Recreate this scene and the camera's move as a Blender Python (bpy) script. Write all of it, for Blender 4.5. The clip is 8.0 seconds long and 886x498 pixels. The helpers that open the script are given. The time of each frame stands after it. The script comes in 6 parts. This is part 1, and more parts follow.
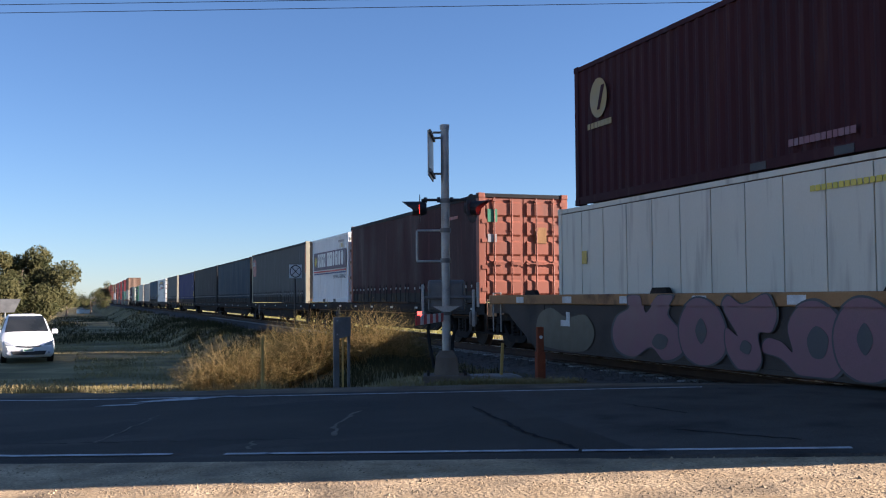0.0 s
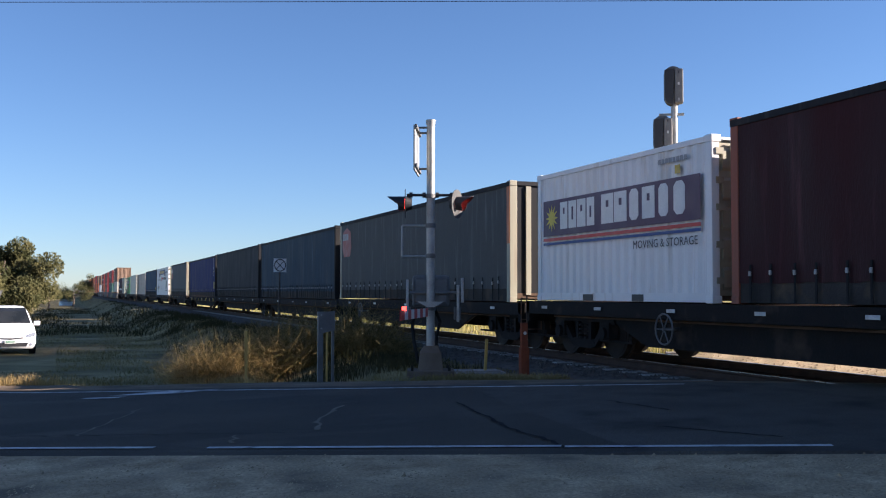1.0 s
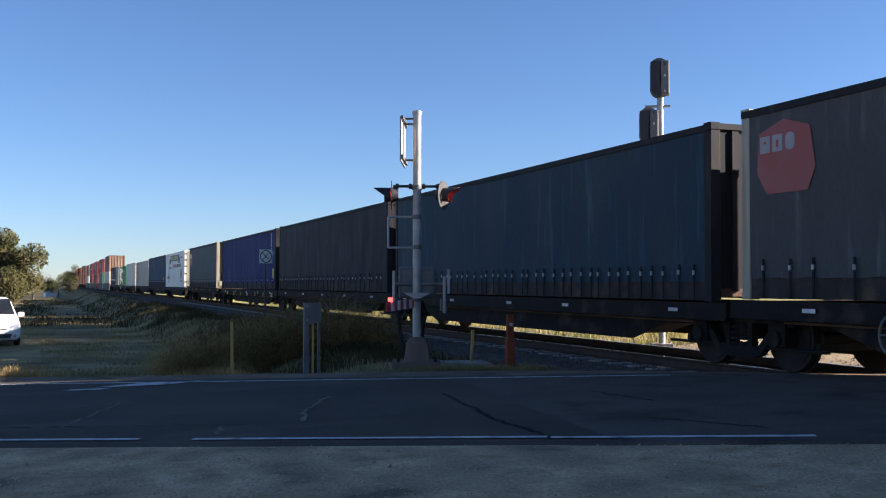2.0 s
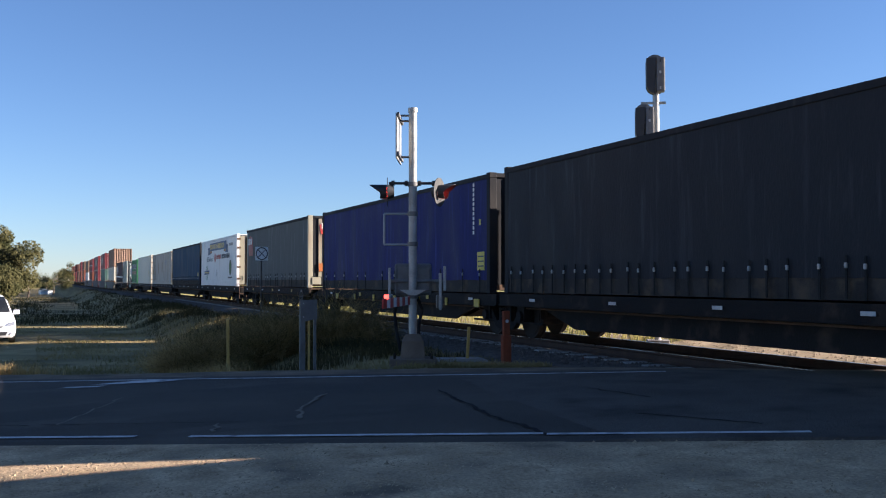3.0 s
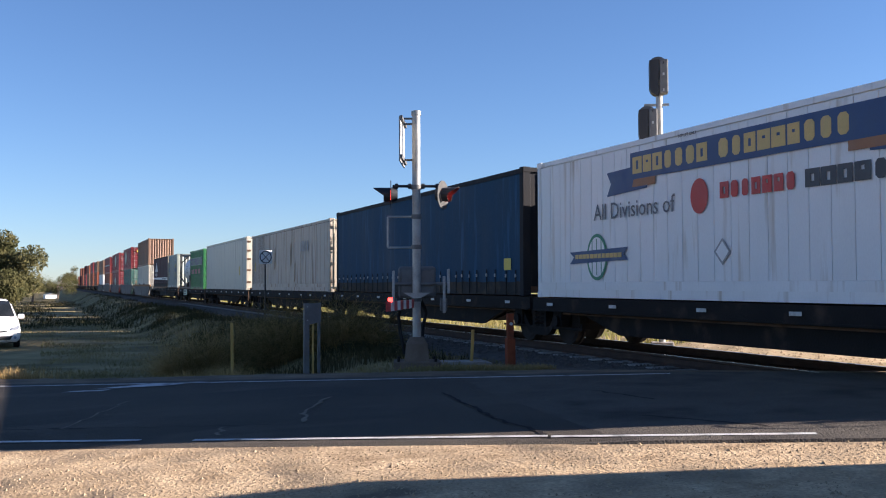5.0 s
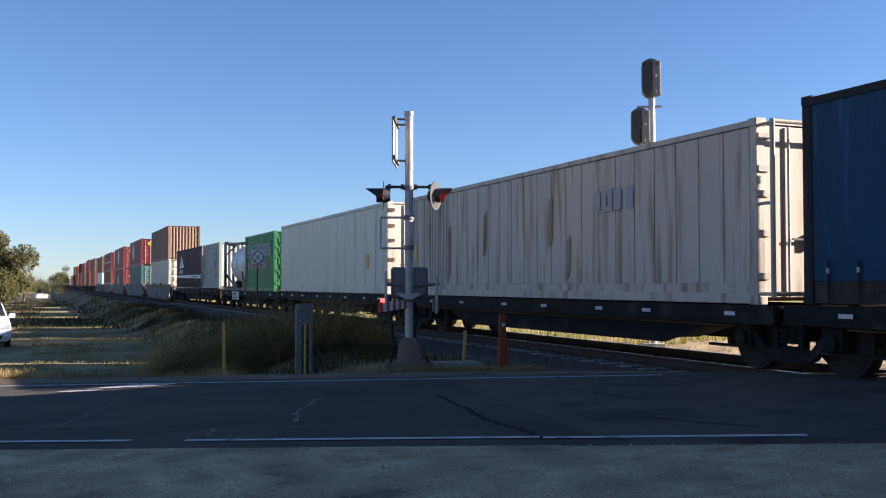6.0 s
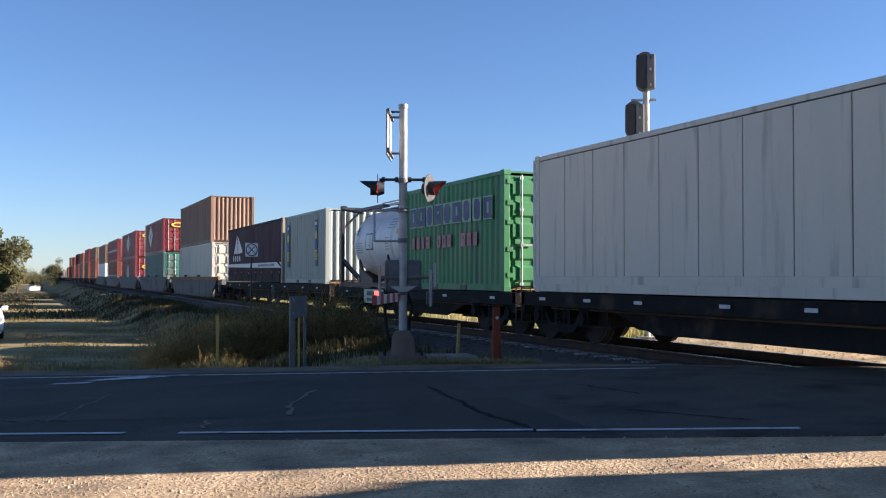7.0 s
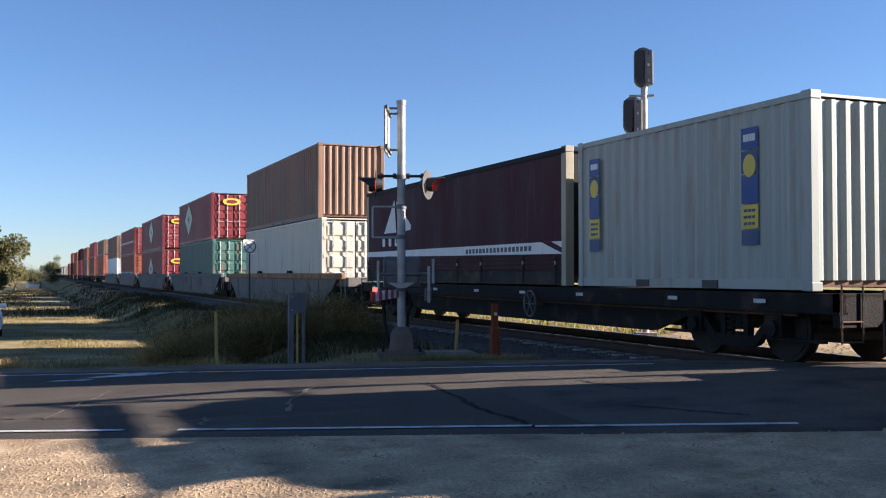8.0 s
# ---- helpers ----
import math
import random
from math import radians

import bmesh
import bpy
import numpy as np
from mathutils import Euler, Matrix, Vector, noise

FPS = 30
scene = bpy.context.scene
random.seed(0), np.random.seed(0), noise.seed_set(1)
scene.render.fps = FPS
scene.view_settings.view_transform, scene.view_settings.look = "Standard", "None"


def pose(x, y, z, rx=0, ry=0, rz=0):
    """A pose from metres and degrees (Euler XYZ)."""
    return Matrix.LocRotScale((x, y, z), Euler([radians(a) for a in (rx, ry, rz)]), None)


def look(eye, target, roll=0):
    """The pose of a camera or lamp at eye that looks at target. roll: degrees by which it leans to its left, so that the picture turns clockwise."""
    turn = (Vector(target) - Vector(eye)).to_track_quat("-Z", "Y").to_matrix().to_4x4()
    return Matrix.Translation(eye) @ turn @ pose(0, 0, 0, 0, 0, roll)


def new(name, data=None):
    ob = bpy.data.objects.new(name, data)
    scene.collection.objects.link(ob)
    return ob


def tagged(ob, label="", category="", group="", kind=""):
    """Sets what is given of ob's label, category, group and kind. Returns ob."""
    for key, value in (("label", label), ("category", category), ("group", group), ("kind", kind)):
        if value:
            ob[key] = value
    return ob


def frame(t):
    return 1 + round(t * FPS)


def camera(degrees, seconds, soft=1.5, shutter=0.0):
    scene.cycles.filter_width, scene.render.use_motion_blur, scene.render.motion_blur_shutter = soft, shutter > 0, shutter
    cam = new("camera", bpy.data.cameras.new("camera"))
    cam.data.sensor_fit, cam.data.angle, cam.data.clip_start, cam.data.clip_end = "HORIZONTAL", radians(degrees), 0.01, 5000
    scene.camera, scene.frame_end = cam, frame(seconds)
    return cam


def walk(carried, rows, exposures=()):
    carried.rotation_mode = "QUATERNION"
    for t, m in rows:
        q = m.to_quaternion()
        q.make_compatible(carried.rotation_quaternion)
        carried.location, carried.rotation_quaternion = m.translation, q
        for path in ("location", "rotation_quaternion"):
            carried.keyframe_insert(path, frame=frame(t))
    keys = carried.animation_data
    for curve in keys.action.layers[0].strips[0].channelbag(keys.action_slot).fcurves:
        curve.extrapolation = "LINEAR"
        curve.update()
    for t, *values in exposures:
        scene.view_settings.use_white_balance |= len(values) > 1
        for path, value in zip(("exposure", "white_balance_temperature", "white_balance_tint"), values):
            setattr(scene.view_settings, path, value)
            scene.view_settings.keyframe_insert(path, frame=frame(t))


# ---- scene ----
cam = camera(47.55, 8.0, soft=1.1)

# ---- the camera and its walk ----
walk(cam, [
    (0, pose(0, 0, 1.4, 93.01, 0.46, -19.77)),
    (0.5, pose(0, 0, 1.4, 92.96, 0.26, -20.15)),
    (1, pose(0, 0, 1.4, 92.74, -0.03, -20.65)),
    (1.5, pose(0, 0, 1.4, 92.46, -0.09, -21.12)),
    (3, pose(0, 0, 1.4, 92.07, 0.04, -21.66)),
    (3.5, pose(0, 0, 1.4, 92.16, 0.30, -21.44)),
    (4, pose(0, 0, 1.4, 92.28, 0.38, -21.43)),
    (4.5, pose(0, 0, 1.4, 92.20, 0.29, -21.40)),
    (5, pose(0, 0, 1.4, 92.23, 0.24, -21.44)),
    (6.5, pose(0, 0, 1.4, 92.23, 0.01, -22.11)),
    (7, pose(0, 0, 1.4, 91.87, -0.04, -22.22)),
    (7.5, pose(0, 0, 1.4, 91.89, -0.02, -22.27)),
    (8, pose(0, 0, 1.4, 91.66, 0.11, -22.31)),
], [(0, 1.76, 5600, 18), (8, 1.76, 5600, 18)])

# ---- daylight: a low sun behind the train, clear sky ----
SUN_EL, SUN_AZ = 20.1, 111.0        # degrees; azimuth clockwise from +y
world = bpy.data.worlds.new("world")
scene.world = world
world.use_nodes = True
wt = world.node_tree
sky = wt.nodes.new("ShaderNodeTexSky")
sky.sky_type = 'NISHITA'
sky.sun_disc = False
sky.sun_elevation, sky.sun_rotation = radians(SUN_EL), radians(SUN_AZ)
sky.air_density, sky.dust_density, sky.ozone_density = 0.9, 0.1, 3.6
wt.nodes["Background"].inputs[1].default_value = 0.042
wt.links.new(sky.outputs[0], wt.nodes["Background"].inputs[0])
sun_dir = Vector((math.sin(radians(SUN_AZ)) * math.cos(radians(SUN_EL)),
                  math.cos(radians(SUN_AZ)) * math.cos(radians(SUN_EL)), math.sin(radians(SUN_EL))))
sun = new("sun", bpy.data.lights.new("sun", 'SUN'))
sun.data.energy, sun.data.angle, sun.data.color = 5.0, radians(0.5), (1.0, 0.83, 0.62)
sun.matrix_world = look(sun_dir * 100, (0, 0, 0))

# ---- mesh helpers ----


class M:
    """Collects vertices and faces of one mesh."""

    def __init__(self):
        self.v, self.f, self.k = [], [], []

    def add(self, vs, fs, k=0):
        n = len(self.v)
        self.v += [tuple(p) for p in vs]
        self.f += [tuple(i + n for i in f) for f in fs]
        self.k += [k] * len(fs)
        return self

    def box(self, x0, x1, y0, y1, z0, z1, k=0):
        vs = [(x, y, z) for x in (x0, x1) for y in (y0, y1) for z in (z0, z1)]
        return self.add(vs, [(0, 1, 3, 2), (4, 6, 7, 5), (0, 4, 5, 1), (2, 3, 7, 6), (0, 2, 6, 4), (1, 5, 7, 3)], k)

    def cyl(self, p, q, r, n=12, r2=None, k=0):
        p, q = Vector(p), Vector(q)
        r2 = r if r2 is None else r2
        a = (q - p).normalized()
        u = a.orthogonal().normalized()
        w = a.cross(u)
        vs = []
        for c, rr in ((p, r), (q, r2)):
            vs += [c + (u * math.cos(2 * math.pi * i / n) + w * math.sin(2 * math.pi * i / n)) * rr for i in range(n)]
        fs = [(i, (i + 1) % n, n + (i + 1) % n, n + i) for i in range(n)]
        return self.add(vs, fs + [tuple(range(n))[::-1], tuple(range(n, 2 * n))], k)

    def tube(self, pts, r, n=8, k=0):
        for p, q in zip(pts, pts[1:]):
            self.cyl(p, q, r, n, k=k)
        return self

    def prism(self, pts, axis, a, b, k=0):
        """A flat outline (two coordinates a point) drawn out along an axis from a to b."""
        def put(p, c):
            return {'x': (c, p[0], p[1]), 'y': (p[0], c, p[1]), 'z': (p[0], p[1], c)}[axis]
        n = len(pts)
        vs = [put(p, a) for p in pts] + [put(p, b) for p in pts]
        fs = [(i, (i + 1) % n, n + (i + 1) % n, n + i) for i in range(n)]
        return self.add(vs, fs + [tuple(range(n))[::-1], tuple(range(n, 2 * n))], k)

    def ring(self, c, r0, r1, axis_x0, axis_x1, n=24, k=0):
        """A flat ring in the y-z plane between two radii."""
        for i in range(n):
            a, b = 2 * math.pi * i / n, 2 * math.pi * (i + 1) / n
            pts = [(c[0] + r0 * math.cos(a), c[1] + r0 * math.sin(a)), (c[0] + r1 * math.cos(a), c[1] + r1 * math.sin(a)),
                   (c[0] + r1 * math.cos(b), c[1] + r1 * math.sin(b)), (c[0] + r0 * math.cos(b), c[1] + r0 * math.sin(b))]
            self.prism(pts, 'x', axis_x0, axis_x1, k)
        return self

    def mesh(self, name, mats, bevel=0.0, smooth=False):
        me = bpy.data.meshes.new(name)
        me.from_pydata(self.v, [], self.f)
        for m in mats if isinstance(mats, (list, tuple)) else [mats]:
            me.materials.append(m)
        if any(self.k):
            me.polygons.foreach_set("material_index", self.k)
        bm = bmesh.new()
        bm.from_mesh(me)
        bmesh.ops.recalc_face_normals(bm, faces=bm.faces)
        if bevel:
            es = [e for e in bm.edges if len(e.link_faces) == 2 and e.calc_face_angle(0) > 0.5]
            bmesh.ops.bevel(bm, geom=es, offset=bevel, segments=2, affect='EDGES', profile=0.5)
        bm.to_mesh(me)
        bm.free()
        if smooth:
            me.polygons.foreach_set("use_smooth", [True] * len(me.polygons))
            me.set_sharp_from_angle(angle=radians(40))
        me.update()
        return me


CACHE = {}


def shared(key, make):
    if key not in CACHE:
        CACHE[key] = make()
    return CACHE[key]


def part(name, shape, mats, parent, label="", at=None, bevel=0.0, smooth=False):
    """One mesh object under a thing or a part. shape: an M, or mesh data to share."""
    me = shape.mesh(name, mats, bevel, smooth) if isinstance(shape, M) else shape
    ob = new(name, me)
    ob.parent = parent
    if at is not None:
        ob.matrix_basis = at
    if label:
        tagged(ob, label)
    return ob


def thing(name, label, category, at=None, group=""):
    ob = new(name)
    ob.empty_display_size = 0.2
    if at is not None:
        ob.matrix_basis = at
    return tagged(ob, label, category, group)


def single(name, shape, mats, label, category, kind="", at=None, bevel=0.0, smooth=False, group=""):
    ob = new(name, shape.mesh(name, mats, bevel, smooth))
    if at is not None:
        ob.matrix_basis = at
    return tagged(ob, label, category, group, kind)


def lerp(a, b, t):
    return a + (b - a) * t


def step(a, b, x):
    t = min(1.0, max(0.0, (x - a) / (b - a)))
    return t * t * (3 - 2 * t)


# ---- materials ----


def material(name, dark, light, scale=3.0, rough=0.6, metal=0.0, bump=0.0, fine=40.0, stretch=(1, 1, 1), dirt=None, dirt_amount=0.5,
             dirt_scale=1.2, dirt_stretch=(1, 1, 1), space='Object', vary=0.0, thin=0.0, grit=0.22):
    """Two tones mixed by coarse noise, fine grain, and a dirt tone in stains of its own shape."""
    m = bpy.data.materials.new(name)
    m.use_nodes = True
    nt = m.node_tree
    b = nt.nodes["Principled BSDF"]
    co = nt.nodes.new("ShaderNodeTexCoord")
    inf = nt.nodes.new("ShaderNodeObjectInfo")
    off = nt.nodes.new("ShaderNodeVectorMath")
    off.operation = 'MULTIPLY_ADD'
    off.inputs[1].default_value = (37.0, 53.0, 29.0)
    nt.links.new(inf.outputs["Random"], off.inputs[0])
    nt.links.new(co.outputs[space], off.inputs[2])

    def noise_tex(sc, st, detail):
        mp = nt.nodes.new("ShaderNodeMapping")
        mp.inputs["Scale"].default_value = st
        nt.links.new(off.outputs[0], mp.inputs[0])
        n = nt.nodes.new("ShaderNodeTexNoise")
        n.inputs["Scale"].default_value, n.inputs["Detail"].default_value = sc, detail
        nt.links.new(mp.outputs[0], n.inputs["Vector"])
        return n.outputs[0]

    def ramp(sock, lo, hi):
        r = nt.nodes.new("ShaderNodeMapRange")
        r.inputs[1].default_value, r.inputs[2].default_value = lo, hi
        nt.links.new(sock, r.inputs[0])
        return r.outputs[0]

    def mix(fac, a, c):
        x = nt.nodes.new("ShaderNodeMix")
        x.data_type = 'RGBA'
        if isinstance(fac, float):
            x.inputs[0].default_value = fac
        else:
            nt.links.new(fac, x.inputs[0])
        for i, s in ((6, a), (7, c)):
            if isinstance(s, tuple):
                x.inputs[i].default_value = (*s, 1)
            else:
                nt.links.new(s, x.inputs[i])
        return x.outputs[2]
    coarse = ramp(noise_tex(scale, stretch, 5), 0.3, 0.7)
    grain = noise_tex(fine, stretch, 3)
    col = mix(coarse, dark, light)
    g = nt.nodes.new("ShaderNodeHueSaturation")
    gv = nt.nodes.new("ShaderNodeMapRange")
    gv.inputs[3].default_value, gv.inputs[4].default_value = 1 - grit, 1 + grit
    nt.links.new(grain, gv.inputs[0])
    nt.links.new(gv.outputs[0], g.inputs["Value"])
    nt.links.new(col, g.inputs["Color"])
    col = g.outputs[0]
    if dirt:
        d = ramp(noise_tex(dirt_scale, dirt_stretch, 6), 0.62 - 0.25 * dirt_amount, 0.80 - 0.2 * dirt_amount)
        col = mix(d, col, dirt)
    if vary:
        oi = nt.nodes.new("ShaderNodeObjectInfo")
        hv = nt.nodes.new("ShaderNodeHueSaturation")
        mr = nt.nodes.new("ShaderNodeMapRange")
        mr.inputs[3].default_value, mr.inputs[4].default_value = 1 - vary, 1 + vary
        nt.links.new(oi.outputs["Random"], mr.inputs[0])
        nt.links.new(mr.outputs[0], hv.inputs["Value"])
        nt.links.new(col, hv.inputs["Color"])
        col = hv.outputs[0]
    nt.links.new(col, b.inputs["Base Color"])
    rr = nt.nodes.new("ShaderNodeMapRange")
    rr.inputs[3].default_value, rr.inputs[4].default_value = max(0.03, rough - 0.1), min(1.0, rough + 0.12)
    nt.links.new(coarse, rr.inputs[0])
    nt.links.new(rr.outputs[0], b.inputs["Roughness"])
    b.inputs["Metallic"].default_value = metal
    if rough > 0.65:
        b.inputs["Specular IOR Level"].default_value = 0.15
    if bump:
        bp = nt.nodes.new("ShaderNodeBump")
        bp.inputs["Strength"].default_value, bp.inputs["Distance"].default_value = min(1.0, bump * 10), 0.02
        nt.links.new(grain, bp.inputs["Height"])
        nt.links.new(bp.outputs[0], b.inputs["Normal"])
    if thin:
        tr = nt.nodes.new("ShaderNodeBsdfTranslucent")
        mx = nt.nodes.new("ShaderNodeMixShader")
        mx.inputs[0].default_value = thin
        nt.links.new(col, tr.inputs[0])
        nt.links.new(b.outputs[0], mx.inputs[1])
        nt.links.new(tr.outputs[0], mx.inputs[2])
        nt.links.new(mx.outputs[0], nt.nodes["Material Output"].inputs[0])
    return m


def paint(name, c, rough=0.5, rust=(0.16, 0.09, 0.05), amount=0.35, fade=0.25):
    """Weathered container paint: faded patches, streaks of grime running down."""
    a = tuple(x * (1 - fade) for x in c)
    l = tuple(min(1, x * (1 + fade * 0.6) + 0.01) for x in c)
    return material(name, a, l, 0.9, rough, 0, 0.004, 60, (1, 1, 0.35), rust, amount, 2.2, (1, 2.2, 0.22), grit=0.07)


def glow(name, c, strength):
    m = bpy.data.materials.new(name)
    m.use_nodes = True
    b = m.node_tree.nodes["Principled BSDF"]
    b.inputs["Base Color"].default_value = (*c, 1)
    b.inputs["Emission Color"].default_value = (*c, 1)
    b.inputs["Emission Strength"].default_value = strength
    return m


asphalt = material("asphalt", (0.052, 0.045, 0.038), (0.10, 0.087, 0.069), 0.5, 0.9, 0, 0.08, 90, (1, 1, 1), (0.12, 0.103, 0.08), 0.4, 0.35, (1, 2.5, 1), grit=0.3)
asphalt_dark = material("asphalt_crack", (0.016, 0.012, 0.012), (0.022, 0.02, 0.02), 3.0, 0.9, 0, 0.05, 60)
apron_mat = material("coarse_asphalt", (0.068, 0.059, 0.049), (0.135, 0.118, 0.094), 0.9, 0.9, 0, 0.1, 45, (1, 1, 1), (0.045, 0.04, 0.036), 0.5, 0.9, grit=0.5)
crack_fill = material("dusty_crack_fill", (0.14, 0.12, 0.09), (0.24, 0.20, 0.15), 5.0, 0.9, 0, 0.05, 60)
gravel = material("gravel", (0.31, 0.22, 0.125), (0.58, 0.435, 0.265), 3.2, 0.95, 0, 0.1, 34, (1, 1, 1), (0.17, 0.13, 0.085), 0.55, 1.6, grit=0.6)
dirt_far = material("pale_dirt", (0.32, 0.24, 0.135), (0.52, 0.405, 0.25), 0.8, 0.95, 0, 0.1, 25, (1, 1, 1), (0.22, 0.175, 0.10), 0.5, 0.9, grit=0.35)
grass_ground = material("dry_grass_ground", (0.12, 0.10, 0.042), (0.30, 0.235, 0.105), 0.5, 0.95, 0, 0.1, 20, (1, 1, 1), (0.42, 0.33, 0.16), 0.45, 0.25)
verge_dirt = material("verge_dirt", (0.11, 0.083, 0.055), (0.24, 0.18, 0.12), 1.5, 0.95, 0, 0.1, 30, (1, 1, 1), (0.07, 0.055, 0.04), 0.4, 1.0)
# grass ground beyond the track: sunlight is put into this brighter yellow colour
lit_grass = material("sunlit_tone_ground", (0.22, 0.21, 0.06), (0.42, 0.36, 0.14), 0.4, 0.95, 0, 0.1, 15)
ballast_mat = material("ballast_stone", (0.065, 0.055, 0.047), (0.15, 0.13, 0.11), 6.0, 0.9, 0, 0.1, 30)
line_paint = material("road_line_paint", (0.42, 0.41, 0.40), (0.62, 0.61, 0.58), 5.0, 0.7, 0, 0.04, 60, (1, 1, 1), (0.12, 0.12, 0.12), 0.45, 6.0)
rail_steel = material("rail_steel", (0.30, 0.29, 0.28), (0.45, 0.44, 0.43), 4.0, 0.28, 0.9, 0, 60)
rail_rust = material("rail_rust", (0.05, 0.032, 0.024), (0.09, 0.058, 0.042), 4.0, 0.8, 0, 0.04, 60)
concrete = material("concrete", (0.28, 0.26, 0.23), (0.40, 0.37, 0.33), 3.0, 0.9, 0, 0.05, 50, (1, 1, 1), (0.16, 0.14, 0.12), 0.4, 2.5)
galv = material("galvanised_steel", (0.28, 0.28, 0.265), (0.42, 0.415, 0.39), 5.0, 0.5, 0.35, 0.02, 40)
black_steel = material("black_paint", (0.012, 0.012, 0.014), (0.03, 0.03, 0.032), 3.0, 0.5, 0, 0.02, 40)
frame_black = material("grimy_underframe", (0.010, 0.009, 0.009), (0.024, 0.021, 0.019), 2.0, 0.8, 0, 0.04, 30, (1, 1, 1), (0.07, 0.05, 0.036), 0.25, 2.0)
wheel_steel = material("wheel_steel", (0.022, 0.018, 0.015), (0.05, 0.04, 0.033), 3.0, 0.7, 0.2, 0.02, 40)
deck_rust = material("deck_steel", (0.09, 0.055, 0.035), (0.17, 0.11, 0.075), 2.0, 0.8, 0, 0.04, 30)
well_brown = material("well_wagon_paint", (0.050, 0.042, 0.038), (0.085, 0.068, 0.055), 1.0, 0.7, 0, 0.03, 40, (1, 1, 1), (0.05, 0.045, 0.04), 0.5, 1.0)
sill_ochre = material("ochre_sill", (0.26, 0.14, 0.06), (0.36, 0.20, 0.09), 1.2, 0.7, 0, 0.03, 40, (1, 1, 1), (0.10, 0.06, 0.04), 0.45, 2.0)
well_grey = material("well_wagon_grey", (0.13, 0.122, 0.112), (0.21, 0.195, 0.18), 1.0, 0.7, 0, 0.03, 40, (1, 1, 1), (0.10, 0.08, 0.07), 0.45, 1.0)
marker_white = material("marker_white", (0.40, 0.40, 0.38), (0.62, 0.62, 0.60), 5, 0.5)
marker_yellow = material("marker_yellow", (0.42, 0.29, 0.035), (0.55, 0.40, 0.07), 5, 0.5)
mech_grey = material("mechanism_grey", (0.10, 0.10, 0.10), (0.17, 0.17, 0.165), 4, 0.6, 0.2, 0.02, 40)
rubber = material("rubber", (0.012, 0.012, 0.012), (0.03, 0.03, 0.03), 5, 0.85)

# ---- the lie of the land ----
RAIL_Z, TRACK_X, FACE = 0.25, 10.42, 1.22
GRADE = 0.0045                            # the line climbs gently away from the crossing
TILT = math.degrees(math.atan(GRADE))
RN = (0.326, 0.945)                       # across the verge and the field; along it: (0.945, -0.326)
RD, RW = (0.8746, -0.4848), (0.4848, 0.8746)    # along and across the road, which meets the track askew


def along(u, n):
    """Plan place from metres along the verge and across it."""
    return (0.945 * u + RN[0] * n, -0.326 * u + RN[1] * n)


def on_road_at(u, w):
    """Plan place from metres along the road and across it."""
    return (RD[0] * u + RW[0] * w, RD[1] * u + RW[1] * w)


def across_road(x, y):
    return RW[0] * x + RW[1] * y


def height(x, y):
    n = RN[0] * x + RN[1] * y
    rise = 0.25 * min(1.0, max(0.0, (x + 0.6) / 8.2))       # the road climbs to the rails
    far = step(11.6, 14.0, x)
    on_road = rise * (1 - far) + 0.16 * far
    field = -(0.52 * step(15.4, 19.2, n) + 0.16 * step(19.2, 30.0, n)) * (1 - step(3.8, 6.2, x)) - 0.10 * step(16, 20, n) * step(5, 8, x)
    field += 0.03 * noise.noise((x * 0.35, y * 0.35, 0)) * step(16, 19, abs(n) if n > 0 else 30)
    field += GRADE * min(500.0, max(0.0, y - 12)) * step(4.0, 7.6, x)
    bed = step(14.0, 17.3, max(across_road(x, y), n - 0.6 if x > 0 else 0))
    if bed <= 0:
        return on_road
    side = lerp(field, 0.12 + GRADE * min(500.0, max(0.0, y - 12)), step(12.5, 15, x))
    return lerp(on_road, side, min(1.0, bed))


def spread(lo, hi, a, b, d):
    """Lines d apart between a and b, then ever wider to lo and hi."""
    mid = [a + d * i for i in range(int((b - a) / d) + 1)]
    out, s, v = [], d, mid[-1]
    while v < hi:
        s *= 1.35
        v += s
        out.append(v)
    inn, s, v = [], d, mid[0]
    while v > lo:
        s *= 1.35
        v -= s
        inn.append(v)
    return inn[::-1] + mid + out


def build_ground():
    xs, ys = spread(-2500, 2500, -10, 18, 0.4), spread(-1200, 4000, 2, 46, 0.4)
    g = M()
    for y in ys:
        for x in xs:
            g.v.append((x, y, height(x, y)))
    w = len(xs)
    for j in range(len(ys) - 1):
        for i in range(w - 1):
            g.f.append((j * w + i, j * w + i + 1, (j + 1) * w + i + 1, (j + 1) * w + i))
            x, y = (xs[i] + xs[i + 1]) / 2, (ys[j] + ys[j + 1]) / 2
            n = RN[0] * x + RN[1] * y + 0.35 * noise.noise((x * 0.6, y * 0.6, 3))
            off = across_road(x, y) + 0.2 * noise.noise((x * 0.6, y * 0.6, 3))
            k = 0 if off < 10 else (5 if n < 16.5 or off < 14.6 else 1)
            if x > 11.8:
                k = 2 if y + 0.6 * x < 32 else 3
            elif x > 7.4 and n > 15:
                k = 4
            elif -4 < x < -0.2 and 15 < n < 38 and k == 1:
                k = 1
            g.k.append(k)
    ob = single("ground", g, [gravel, grass_ground, dirt_far, lit_grass, verge_dirt, verge_dirt], "flat dry roadside ground of gravel, dirt and grass", "ground", "structure", smooth=True)
    return ob


